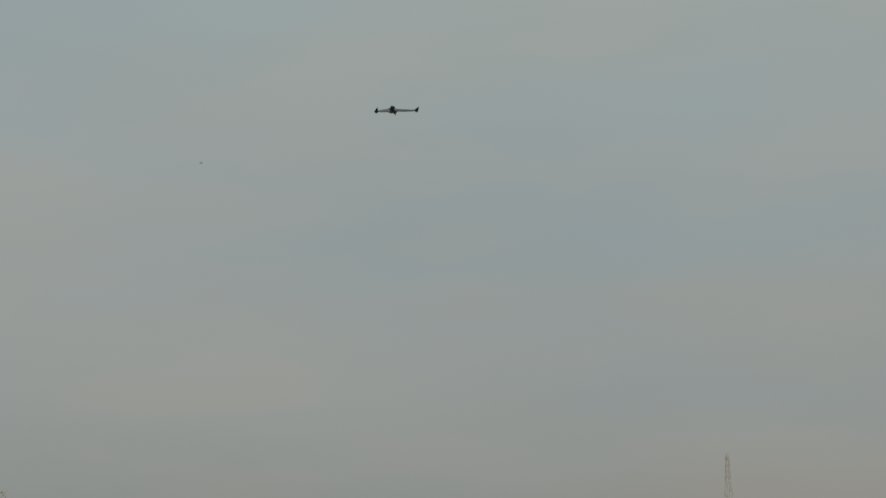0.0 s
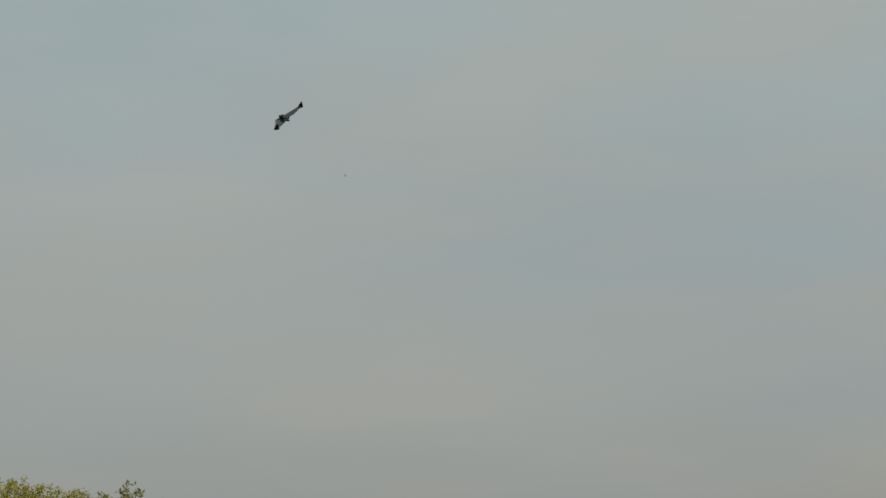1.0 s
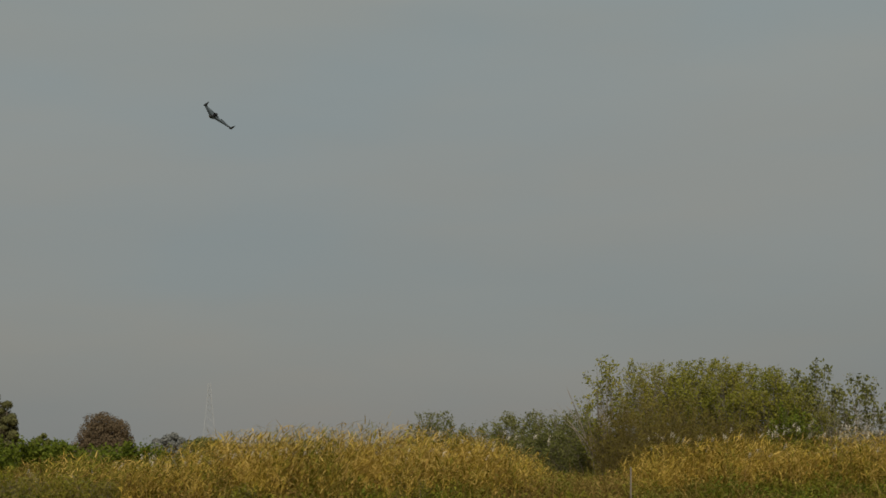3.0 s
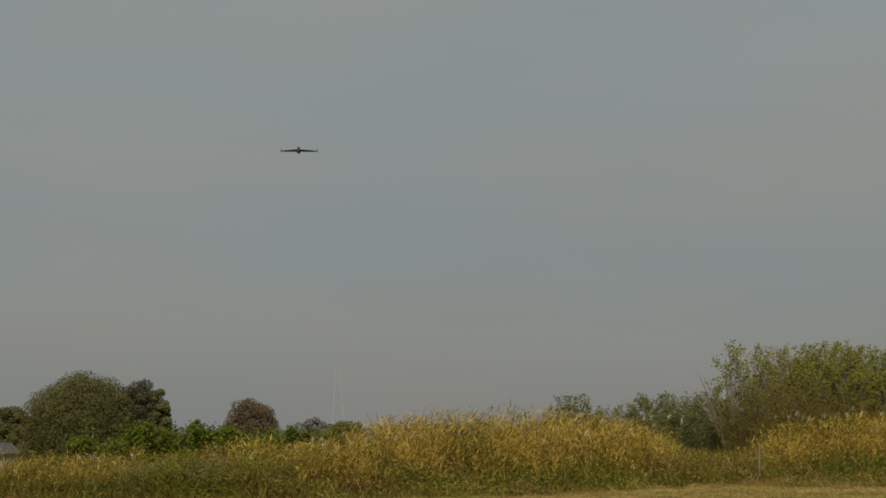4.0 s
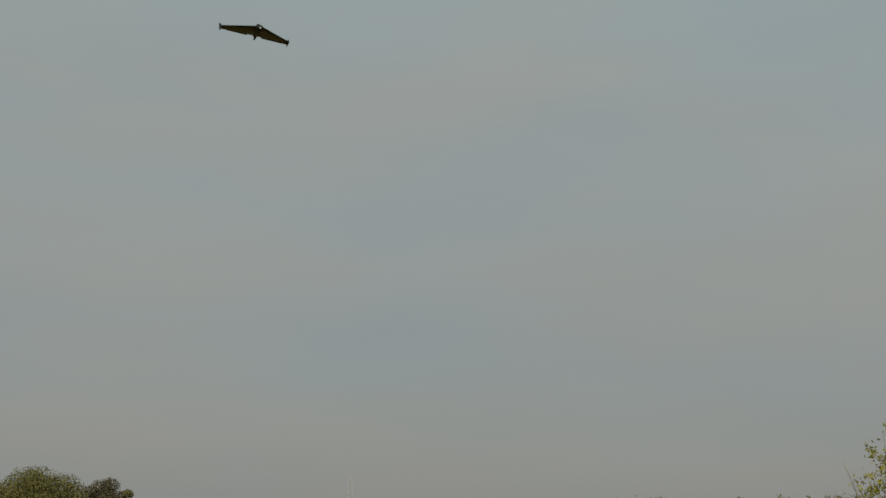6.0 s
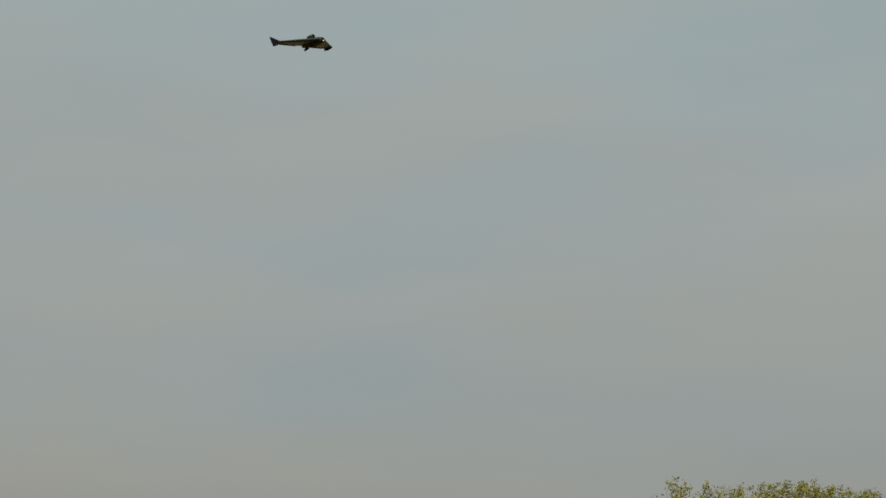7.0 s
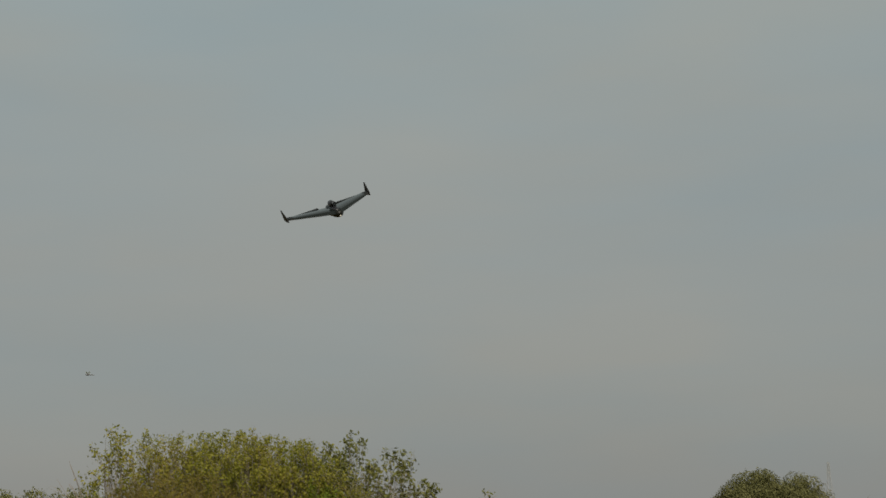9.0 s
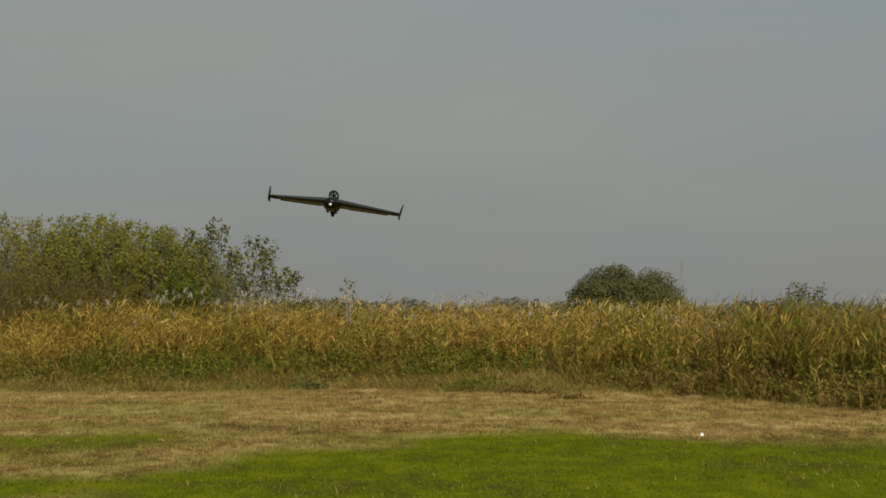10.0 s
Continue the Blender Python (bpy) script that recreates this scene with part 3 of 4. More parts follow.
# ---- grass on the ground ----
def build_grass():
    def cover(n, x0, x1, y0, y1):
        x, y = rng.uniform(x0, x1, n), rng.uniform(y0, y1, n)
        az, r = np.degrees(np.arctan2(x, y)), np.hypot(x, y)
        ok = r < front(az) - 0.1
        return x[ok], y[ok]

    def tufts(x, y, h0, h1, wid, lie0, lie, size=1.0):
        x, y = np.repeat(x, 3) + rng.normal(0, 0.02, 3 * len(x)), np.repeat(y, 3) + rng.normal(0, 0.02, 3 * len(y))
        n = len(x)
        b = np.stack([x, y, height(x, y) - 0.005], 1)
        return blades(b, rng.uniform(0, 2 * np.pi, n), rng.uniform(h0, h1, n) * (np.repeat(size, 3) if np.ndim(size) else size), rng.uniform(lie0, lie, n), rng.uniform(0.0, 0.25, n), np.full(n, wid * 1.25), 1)[:2]

    gx, gy = cover(42000, -8, 8, 11, 21)
    s = lawn_share(gx, gy)
    pick = rng.random(len(gx)) < s
    v, q = tufts(gx[pick], gy[pick], 0.018, 0.045, 0.011, 0.7, 1.3)
    stuff("lawn_grass", (v, q, np.zeros(len(q))), [LAWN], "short mown green lawn grass", "grass")
    x1, y1 = cover(42000, -9, 8, 11, 31)
    x2, y2 = cover(36000, -27, -7, 9, 33)
    x, y = np.concatenate([x1, x2]), np.concatenate([y1, y2])
    s = lawn_share(x, y)
    pick = rng.random(len(x)) > s * 0.95
    x, y, s = x[pick], y[pick], s[pick]
    v, q = tufts(x, y, 0.03, 0.085, 0.011, 0.4, 1.35)
    m = np.where(rng.random(len(x)) < 0.18 + 0.5 * s + 0.2 * wave(x, y, 0.8, 5.0), 1, 0)
    # longer pale grass on the bank before the reeds
    n = 30000
    az = rng.uniform(-17, 8, n)
    r = front(az) + 0.5 - 3.0 * rng.random(n) ** 1.4 * (0.62 + 0.22 * np.sin(az * 1.7 + 1) + 0.16 * np.sin(az * 4.9))
    xy = polar(r, az)
    patch = wave(xy[:, 0], xy[:, 1], 1.25, 1.0)
    v2, q2 = tufts(xy[:, 0], xy[:, 1], 0.10, 0.32, 0.010, 0.7, 1.5, np.clip(0.85 + 0.7 * wave(xy[:, 0], xy[:, 1], 2.1, 3.0), 0.3, 1.5))
    m2 = np.where(rng.random(n) < 0.26 + 0.9 * patch, 1, 0)
    # wisps of mown straw and small fresh weeds lying about
    wx, wy = cover(6500, -26, 8, 12, 31)
    keep = (rng.random(len(wx)) > lawn_share(wx, wy) * 1.3) & (wave(wx * 0.5, wy, 1.6, 7.0) + rng.normal(0, 0.25, len(wx)) > -0.05)
    wx, wy = np.repeat(wx[keep], 7), np.repeat(wy[keep], 7)
    wx, wy = wx + rng.normal(0, 0.12, len(wx)), wy + rng.normal(0, 0.05, len(wy))
    v3, q3 = tufts(wx, wy, 0.05, 0.13, 0.010, 1.2, 1.5)
    ex, ey = cover(5200, -26, 8, 12, 27)
    keep = (lawn_share(ex, ey) < 0.75) & (wave(ex * 0.6, ey, 1.7, 3.0) + rng.normal(0, 0.3, len(ex)) > 0.0)
    ex, ey = ex[keep], ey[keep]
    ex, ey = np.repeat(ex, 6) + rng.normal(0, 0.07, 6 * len(ex)), np.repeat(ey, 6) + rng.normal(0, 0.04, 6 * len(ey))
    v4, q4 = tufts(ex, ey, 0.02, 0.06, 0.010, 0.6, 1.4)
    stuff("dry_grass", join([(v3, q3, 3), (v4, q4, 2), (v, q, np.repeat(m, 3)), (v2, q2, np.repeat(m2 * 2 + (1 - m2) * np.where(rng.random(n) < 0.7, 3, 2), 3))]), [VERGE, MIXED, WEED, DRY], "sparse dry straw-coloured grass of the verge", "grass")


build_grass()


# ---- shrubs and trees ----
def shrub(label, x, y, top, half_w, n_leaves, leaf, mat, bark, category="shrub", stems=7, airy=0.35, low=0.35, group="", thick=0.035):
    """Many-stemmed shrub: forking stems, each ending in loose sprays of leaves."""
    root = tagged(new("shrub"), label, category, group)
    z0 = float(height(np.array([x]), np.array([y]))[0]) - 0.03
    root.matrix_world = pose(x, y, z0)
    bm = bmesh.new()
    ends = []
    for i in range(stems):
        a = 2 * math.pi * (i + rng.random()) / stems
        reach = half_w * rng.uniform(0.35, 0.95)
        tip_h = top * math.sqrt(max(0.15, 1 - 0.45 * (reach / half_w) ** 2)) * rng.uniform(0.88, 1.0)
        p0 = Vector((0.12 * math.cos(a), 0.12 * math.sin(a), 0))
        p1 = Vector((reach * 0.35 * math.cos(a), reach * 0.35 * math.sin(a), tip_h * 0.42))
        p2 = Vector((reach * math.cos(a), reach * math.sin(a), tip_h))
        tube(bm, p0, p1, thick, thick * 0.7)
        tube(bm, p1, p1.lerp(p2, 0.6), thick * 0.7, thick * 0.4)
        tube(bm, p1.lerp(p2, 0.6), p2, thick * 0.4, 0.004, 4)
        for k in range(16):
            s = p1.lerp(p2, rng.uniform(0.0, 0.95))
            b = a + rng.normal(0, 1.1)
            e = s + Vector((math.cos(b), math.sin(b), rng.uniform(0.3, 1.5))).normalized() * rng.uniform(0.25, 0.6) * (0.4 + 0.35 * half_w)
            if e.z > top:
                e.z = top * rng.uniform(0.93, 1.0)
            tube(bm, s, e, thick * 0.28, 0.003, 4)
            ends.append((s, e))
        ends.append((p1.lerp(p2, 0.5), p2))
    part("trunk", bm, bark, root)
    ends_a = np.array([[*s, *e] for s, e in ends])
    pick = rng.integers(0, len(ends), n_leaves)
    t = rng.random(n_leaves) ** (0.15 if airy > 0.45 else 0.5)
    c = ends_a[pick, :3] * (1 - t)[:, None] + ends_a[pick, 3:] * t[:, None] + rng.normal(0, 0.085, (n_leaves, 3)) * (1.1 - airy)
    c = c[(c[:, 2] > low * top * rng.uniform(0.4, 1.2, len(c)))]
    v, q = leaf_quads(c, rng.uniform(0.7, 1.3, len(c)) * leaf)
    stuff("crown", (v, q, np.zeros(len(q))), [mat], "", "", root)
    return root


def tree(label, x, y, top, half_w, mat, n_leaves=7000, leaf=0.1, lobes=40, base=0.12, category="tree", seed=1, ragged=0.12):
    """Broad tree: tapered trunk and limbs, a domed crown of leafy billows with shaded gaps between."""
    r2 = np.random.default_rng(seed)
    root = tagged(new("tree"), label, category)
    root.matrix_world = pose(x, y, 0)
    bm = bmesh.new()
    mid = top * 0.42
    tube(bm, (0, 0, -0.1), (0, 0, mid * 0.6), 0.07 * half_w + 0.06, 0.05 * half_w + 0.04, 8)
    i = np.arange(lobes)
    up = 1 - (i + 0.5) / lobes * 1.12                       # from the crown's top down to its skirt
    a = i * 2.39996 + r2.uniform(-0.3, 0.3, lobes)
    ring = np.sqrt(np.clip(1 - np.clip(up, 0, 1) ** 2, 0, 1)) ** 0.8
    rs = half_w * r2.uniform(0.15, 0.30, lobes)
    reach = (half_w - rs * 0.8) * r2.uniform(1 - ragged, 1.0, lobes)
    zs = base * top + (top * (1 - base) - rs * 0.7) * np.clip(up, 0.02, 1) * r2.uniform(1 - ragged, 1.0, lobes)
    cs = np.stack([ring * np.cos(a) * reach, ring * np.sin(a) * reach, zs], 1)
    for c in cs[:: max(1, lobes // 9)]:
        tube(bm, (0, 0, mid * 0.5), c, 0.03 * half_w + 0.02, 0.015, 6)
    part("trunk", bm, BARK, root)
    pick = r2.choice(lobes, n_leaves, p=rs ** 2 / (rs ** 2).sum())
    d = r2.normal(size=(n_leaves, 3))
    d /= np.linalg.norm(d, axis=1, keepdims=True)
    rad = rs[pick] * (0.72 + 0.46 * r2.random(n_leaves) + 0.12 * np.sin(d[:, 0] * 7 + pick) * np.sin(d[:, 2] * 6 + pick * 2))
    c = cs[pick] + d * rad[:, None] * np.array([1, 1, 0.8])
    n_in = n_leaves // 2                                     # the leafy heart of the crown
    e = r2.normal(size=(n_in, 3))
    e /= np.linalg.norm(e, axis=1, keepdims=True)
    e[:, 2] = np.abs(e[:, 2])
    inner = e * np.array([half_w * 0.82, half_w * 0.82, top * (1 - base) * 0.80]) * (r2.random(n_in) ** 0.3)[:, None] + np.array([0, 0, base * top])
    c, d = np.concatenate([c, inner]), np.concatenate([d, e])
    keep = c[:, 2] > 0.1
    c, d = c[keep], d[keep]
    v, q = leaf_quads(c, r2.uniform(0.6, 1.3, len(c)) * leaf, d, 2.6, 0.8)
    stuff("crown", (v, q, np.zeros(len(q))), [mat], "", "", root)
    return root


def bush(label, x, y, top, half_w, n_sprays, leaf, mat, bark, group="", low=0.3, per=26, spread=0.075, upright=0.8, stems=12, spray=0.42, thick=0.016, flat=0.42, category="shrub", twigs=0.6):
    """Broad loose bush: fanning stems that end in many leafy sprays, thickest under an uneven dome."""
    root = tagged(new("shrub"), label, category, group)
    root.matrix_world = pose(x, y, float(height(np.array([x]), np.array([y]))[0]) - 0.03)
    th = rng.uniform(0, 2 * np.pi, n_sprays)
    rho = np.sqrt(rng.random(n_sprays))
    dome = top * (1 - flat * rho ** 2.4) * (1 + 0.07 * np.sin(3 * th + x * 5) + 0.06 * np.sin(5 * th + y * 3 + 4 * rho) + rng.normal(0, 0.025, n_sprays))
    tip_z = np.minimum(dome * (1 - (1 - low) * rng.random(n_sprays) ** 1.7), top)
    tip = np.stack([rho * half_w * np.cos(th), rho * half_w * np.sin(th), tip_z], 1)
    axis = np.stack([0.6 * rho * np.cos(th), 0.6 * rho * np.sin(th), np.full(n_sprays, upright)], 1) + rng.normal(0, 0.3, (n_sprays, 3))
    axis /= np.linalg.norm(axis, axis=1, keepdims=True)
    length = spray * rng.uniform(0.6, 1.25, n_sprays)
    foot = tip - axis * length[:, None]
    bm = bmesh.new()
    tube(bm, (0, 0, -0.05), (0, 0, 0.12), thick * 2.5, thick * 2.0, 8)
    for i in range(stems):
        a = 2 * math.pi * (i + rng.random()) / stems
        e = Vector(foot[rng.integers(0, n_sprays)])
        m = Vector((e.x * 0.45 + 0.1 * math.cos(a), e.y * 0.45 + 0.1 * math.sin(a), e.z * 0.55))
        tube(bm, (0, 0, 0.02), m, thick, thick * 0.7, 5)
        tube(bm, m, e, thick * 0.7, thick * 0.3, 4)
    part("trunk", bm, bark, root)
    bm = bmesh.new()
    for i in np.nonzero(rng.random(n_sprays) < twigs)[0]:
        b = Vector(foot[i]) * 0.80 - Vector((0, 0, 0.15))
        b.z = max(b.z, 0.02)
        tube(bm, b, Vector(foot[i]), thick * 0.34, thick * 0.28, 3)
        tube(bm, Vector(foot[i]), Vector(tip[i]), thick * 0.28, 0.002, 3)
        for _ in range(2):
            w = Vector(foot[i]).lerp(Vector(tip[i]), rng.uniform(0.0, 0.7))
            tube(bm, w, w + Vector((rng.normal(0, 0.12), rng.normal(0, 0.12), 0.16)), thick * 0.2, 0.002, 3)
    tagged(part("brushwood", bm, bark, root), kind="stuff")
    n = n_sprays * per
    k = np.repeat(np.arange(n_sprays), per)
    t = rng.random(n) ** 0.8
    c = foot[k] + axis[k] * (length[k] * t)[:, None] + rng.normal(0, 1, (n, 3)) * (spread * (1.15 - 0.65 * t))[:, None]
    c = c[c[:, 2] > 0.03]
    v, q = leaf_quads(c, rng.uniform(0.65, 1.3, len(c)) * leaf)
    stuff("crown", (v, q, np.zeros(len(q))), [mat], "", "", root)
    return root


THICKET = "shrubs of the yellow-green thicket"
Y_LABEL = "yellow-green willow shrub rising behind the reeds"
for x, y, top, hw, n in ((-9.7, 36.2, 3.66, 1.0, 240), (-9.0, 36.6, 3.62, 1.35, 400), (-8.2, 36.9, 3.70, 1.5, 480), (-7.6, 36.3, 3.55, 1.4, 440), (-6.9, 36.9, 3.45, 1.5, 480), (-6.2, 36.6, 3.36, 1.3, 400), (-5.6, 36.2, 2.8, 1.0, 280)):
    bush(Y_LABEL, x, y, top, hw, n, 0.068, WILLOW, PALE_BARK, THICKET, low=0.35, flat=0.30)
for x, y, top, hw, n in ((-10.3, 35.2, 2.55, 0.8, 260), (-9.5, 34.9, 2.75, 1.1, 420), (-8.5, 34.9, 2.7, 1.1, 420), (-7.6, 35.1, 2.35, 1.0, 320), (-6.7, 35.2, 2.2, 0.9, 260)):
    bush("twiggy brown half-bare shrub at the foot of the thicket", x, y, top, hw, n, 0.055, TWIG, TWIG_BARK, "bare shrubs of the thicket", low=0.1, per=20, upright=1.5, stems=26, spray=0.5, thick=0.012, twigs=1.0)
bush("tall airy shrub with leaf sprays over pale bare stems", -10.65, 35.6, 3.85, 0.8, 70, 0.09, WILLOW, PALE_BARK, low=0.5, per=22, spread=0.10, stems=32, spray=0.5, thick=0.016, flat=0.30, twigs=1.0)
AIRY = "airy shrub with dark leaf sprays on bare pale stems"
bush(AIRY, -5.35, 36.6, 3.62, 0.85, 66, 0.105, DARK_SHRUB, PALE_BARK, low=0.4, per=23, spread=0.085, stems=30, spray=0.42, thick=0.011, flat=0.30, twigs=1.0)
bush(AIRY, -4.35, 36.7, 3.2, 0.85, 66, 0.105, DARK_SHRUB, PALE_BARK, low=0.4, per=23, spread=0.085, stems=30, spray=0.42, thick=0.011, flat=0.36, twigs=1.0)
bush("small leafy sapling at the end of the thicket", -3.4, 35.8, 2.6, 0.42, 22, 0.10, DARK_SHRUB, PALE_BARK, low=0.6, per=24, stems=7, spray=0.36, thick=0.011, flat=0.4)
bush("dusty pale shrub with bare stems", -4.9, 35.6, 2.6, 1.0, 130, 0.06, GREY_LEAF, PALE_BARK, low=0.25, per=12, stems=30, spray=0.5, thick=0.010, twigs=1.0)
bush("dusty pale shrub with bare stems", -4.0, 35.5, 2.3, 0.8, 110, 0.06, GREY_LEAF, PALE_BARK, low=0.25, per=12, stems=30, spray=0.45, thick=0.010, twigs=1.0)
bush("dense green shrub within the thicket", -5.75, 35.2, 2.45, 0.75, 150, 0.085, CREEPER, BARK, low=0.3)
bush("dark olive shrub standing in the tall reeds", 7.9, 35.0, 2.12, 0.95, 190, 0.07, GREY_OLIVE, BARK, low=0.3, per=22, upright=1.2)
shrub("thin lone sapling above the reeds", -1.95, 32.9, 2.2, 0.22, 70, 0.10, DARK_SHRUB, PALE_BARK, stems=2, airy=0.6)


def bare_sapling():
    root = tagged(new("sapling"), "bare leaning sapling with thin pale branches", "sapling")
    root.matrix_world = pose(-11.0, 35.2, 0)
    bm = bmesh.new()
    tube(bm, (0.25, 0, -0.05), (0.05, 0, 1.7), 0.022, 0.015, 6)
    part("trunk", bm, PALE_BARK, root)
    for k in range(9):
        bm = bmesh.new()
        s = Vector((0.15 - 0.02 * k, 0.05 * rng.normal(), 1.0 + 0.08 * k))
        e = Vector((-0.35 - 0.45 * rng.random(), 0.3 * rng.normal(), 1.9 + 1.15 * rng.random()))
        m = s.lerp(e, 0.5) + Vector((0, 0, 0.08))
        tube(bm, s, m, 0.010, 0.007, 5)
        tube(bm, m, e, 0.007, 0.003, 4)
        for _ in range(4):
            p = m.lerp(e, rng.random())
            tube(bm, p, p + Vector((-0.16 * rng.random(), 0.1 * rng.normal(), 0.16 * rng.random())), 0.004, 0.002, 4)
        part("branch", bm, PALE_BARK, root)


bare_sapling()
for x, y, top, hw, n in ((-17.2, 40.2, 2.5, 1.15, 270), (-15.8, 40.4, 2.15, 1.1, 220), (-14.7, 40.0, 2.48, 1.25, 320), (-13.6, 39.7, 2.52, 1.3, 340), (-12.4, 39.0, 2.5, 1.3, 340), (-13.2, 38.0, 1.95, 1.1, 240), (-11.7, 37.2, 2.2, 1.1, 280), (-10.9, 36.4, 2.05, 0.9, 220)):
    bush("dark green bushy shrub behind the reeds", x, y, top, hw, n, 0.072, DARK_SHRUB, BARK, "dark shrubs behind the reeds", low=0.25, flat=0.4)
for x, y, top, hw, n in ((-29.0, 33.4, 2.05, 1.2, 3000), (-27.6, 34.3, 1.85, 1.2, 3000), (-26.0, 34.4, 1.75, 1.0, 2400), (-30.2, 32.4, 1.65, 1.1, 2400), (-24.6, 35.2, 1.7, 0.9, 1800)):
    shrub("deep green broad-leaved creeper thicket", x, y, top, hw, int(n * 1.6), 0.12, CREEPER, BARK, group="creeper thickets", low=0.0, airy=0.0, thick=0.02)

for a, top, hw, m in ((-42.6, 0.95, 0.9, MIXED), (-41.2, 1.08, 1.0, WEED), (-40.0, 1.0, 0.9, MIXED), (-38.6, 1.0, 1.0, REED_GREEN), (-37.0, 0.85, 0.8, MIXED), (-31.5, 0.75, 0.7, WEED), (-25.0, 0.8, 0.7, REED_GREEN)):
    bx, by = polar(front(a) + 0.35, a)
    bush("low withered olive bush at the foot of the reeds", float(bx), float(by), top, hw, 150, 0.055, m, BARK, "low bushes along the reeds", low=0.2, per=22, spray=0.3, spread=0.06, thick=0.008)

tree("broad olive-green tree with a rounded crown", -60.0, 68.7, 5.5, 3.8, OAK, 90000, 0.095, 90, 0.10, seed=3, ragged=0.2)
tree("dark brown autumn tree beside a broad olive tree", -57.8, 71.6, 4.95, 2.0, PURPLE, 36000, 0.09, 60, 0.08, seed=4)
tree("narrow dark green tree beside a brown one", -56.5, 71.6, 4.4, 1.0, GREY_OLIVE, 12000, 0.10, 36, 0.05, seed=5)
tree("dark green roadside tree", -61.5, 60.5, 3.6, 1.6, DARK_SHRUB, 16000, 0.12, 34, 0.08, seed=6)
tree("hazy green tree beyond the field", -72.5, 76.7, 3.9, 2.0, OAK, 18000, 0.13, 34, 0.08, seed=7)
tree("small thin-crowned tree beyond the field", -48.3, 63.8, 2.7, 0.7, DARK_SHRUB, 2200, 0.12, 16, 0.25, seed=8, ragged=0.3)
tree("red-brown autumn tree with a rounded crown", -54.0, 78.1, 3.8, 2.1, CHERRY, 24000, 0.095, 60, 0.1, seed=9, ragged=0.2)
tree("low hazy tree beyond the reeds", -53.4, 84.5, 2.6, 1.5, HAZED_LEAF, 8000, 0.14, 26, 0.05, seed=10)
tree("low hazy tree beyond the reeds", -50.0, 83.0, 2.3, 1.8, DARK_SHRUB, 8000, 0.14, 26, 0.05, seed=11)
tree("round dark green tree behind the reeds", 7.9, 74.5, 3.55, 2.4, GREY_OLIVE, 52000, 0.085, 90, 0.05, seed=12, ragged=0.25)
tree("low dark green tree beside a rounder one behind the reeds", 9.5, 74.9, 3.4, 2.5, GREY_OLIVE, 44000, 0.085, 80, 0.05, seed=13, ragged=0.25)

# ---- pylons, post, small things ----
def pylon(label, x, y, top, base_w, arm_w, mat, turn=0.0):
    root = tagged(new("pylon"), label, "power pylon")
    root.matrix_world = pose(x, y, 0, 0, 0, turn)
    t = 0.002 * top + 0.03
    waist = top * 0.72

    def half(z):
        return np.interp(z, (0, waist, top), (base_w / 2, base_w * 0.16, base_w * 0.08))
    for sx, sy in ((-1, -1), (1, -1), (1, 1), (-1, 1)):
        bm = bmesh.new()
        zs = (0, waist, top)
        for a, b in zip(zs[:-1], zs[1:]):
            tube(bm, (sx * half(a), sy * half(a), a), (sx * half(b), sy * half(b), b), t, t * 0.8, 4)
        part("leg", bm, mat, root)
    levels = list(np.linspace(top * 0.05, top * 0.97, 9))
    bm = bmesh.new()
    for a, b in zip(levels[:-1], levels[1:]):
        ha, hb = half(a), half(b)
        for (x0, y0), (x1, y1) in (((-1, -1), (1, -1)), ((1, -1), (1, 1)), ((1, 1), (-1, 1)), ((-1, 1), (-1, -1))):
            tube(bm, (x0 * ha, y0 * ha, a), (x1 * hb, y1 * hb, b), t * 0.3, t * 0.3, 3)
            tube(bm, (x1 * ha, y1 * ha, a), (x0 * hb, y0 * hb, b), t * 0.3, t * 0.3, 3)
    part("bracing", bm, mat, root)
    for f in (0.78, 0.88, 0.97):
        bm = bmesh.new()
        z = top * f
        for s in (-1, 1):
            tube(bm, (0, 0, z + 0.01 * top), (s * arm_w / 2, 0, z), t * 0.5, t * 0.3, 4)
            tube(bm, (0, 0, z - 0.03 * top), (s * arm_w / 2, 0, z), t * 0.5, t * 0.3, 4)
        part("crossarm", bm, mat, root)
    return root


pylon("pale far lattice power pylon in the haze", 104.6, 692.1, 22.0, 3.2, 2.0, HAZED_STEEL, 10)
pylon("tall pale lattice power pylon in the haze", 166.3, 471.5, 32.0, 4.2, 1.9, HAZED_STEEL, 10)
pylon("tall white lattice power pylon far beyond the reeds", -349.7, 606.4, 29.0, 6.4, 2.2, HAZED_WHITE_STEEL, 30)


def fence_post():
    root = tagged(new("post"), "thin weathered wooden post at the gap in the reeds", "post")
    root.matrix_world = pose(-8.7, 30.6, 0, 1.5, 2, 0)
    bm = bmesh.new()
    tube(bm, (0, 0, -0.15), (0, 0, 0.98), 0.022, 0.019, 10)
    part("shaft", bm, POST_WOOD, root)
    bm = bmesh.new()
    tube(bm, (0, 0, 0.98), (0, 0, 1.0), 0.019, 0.012, 10)
    part("cap", bm, POST_WOOD, root)


fence_post()


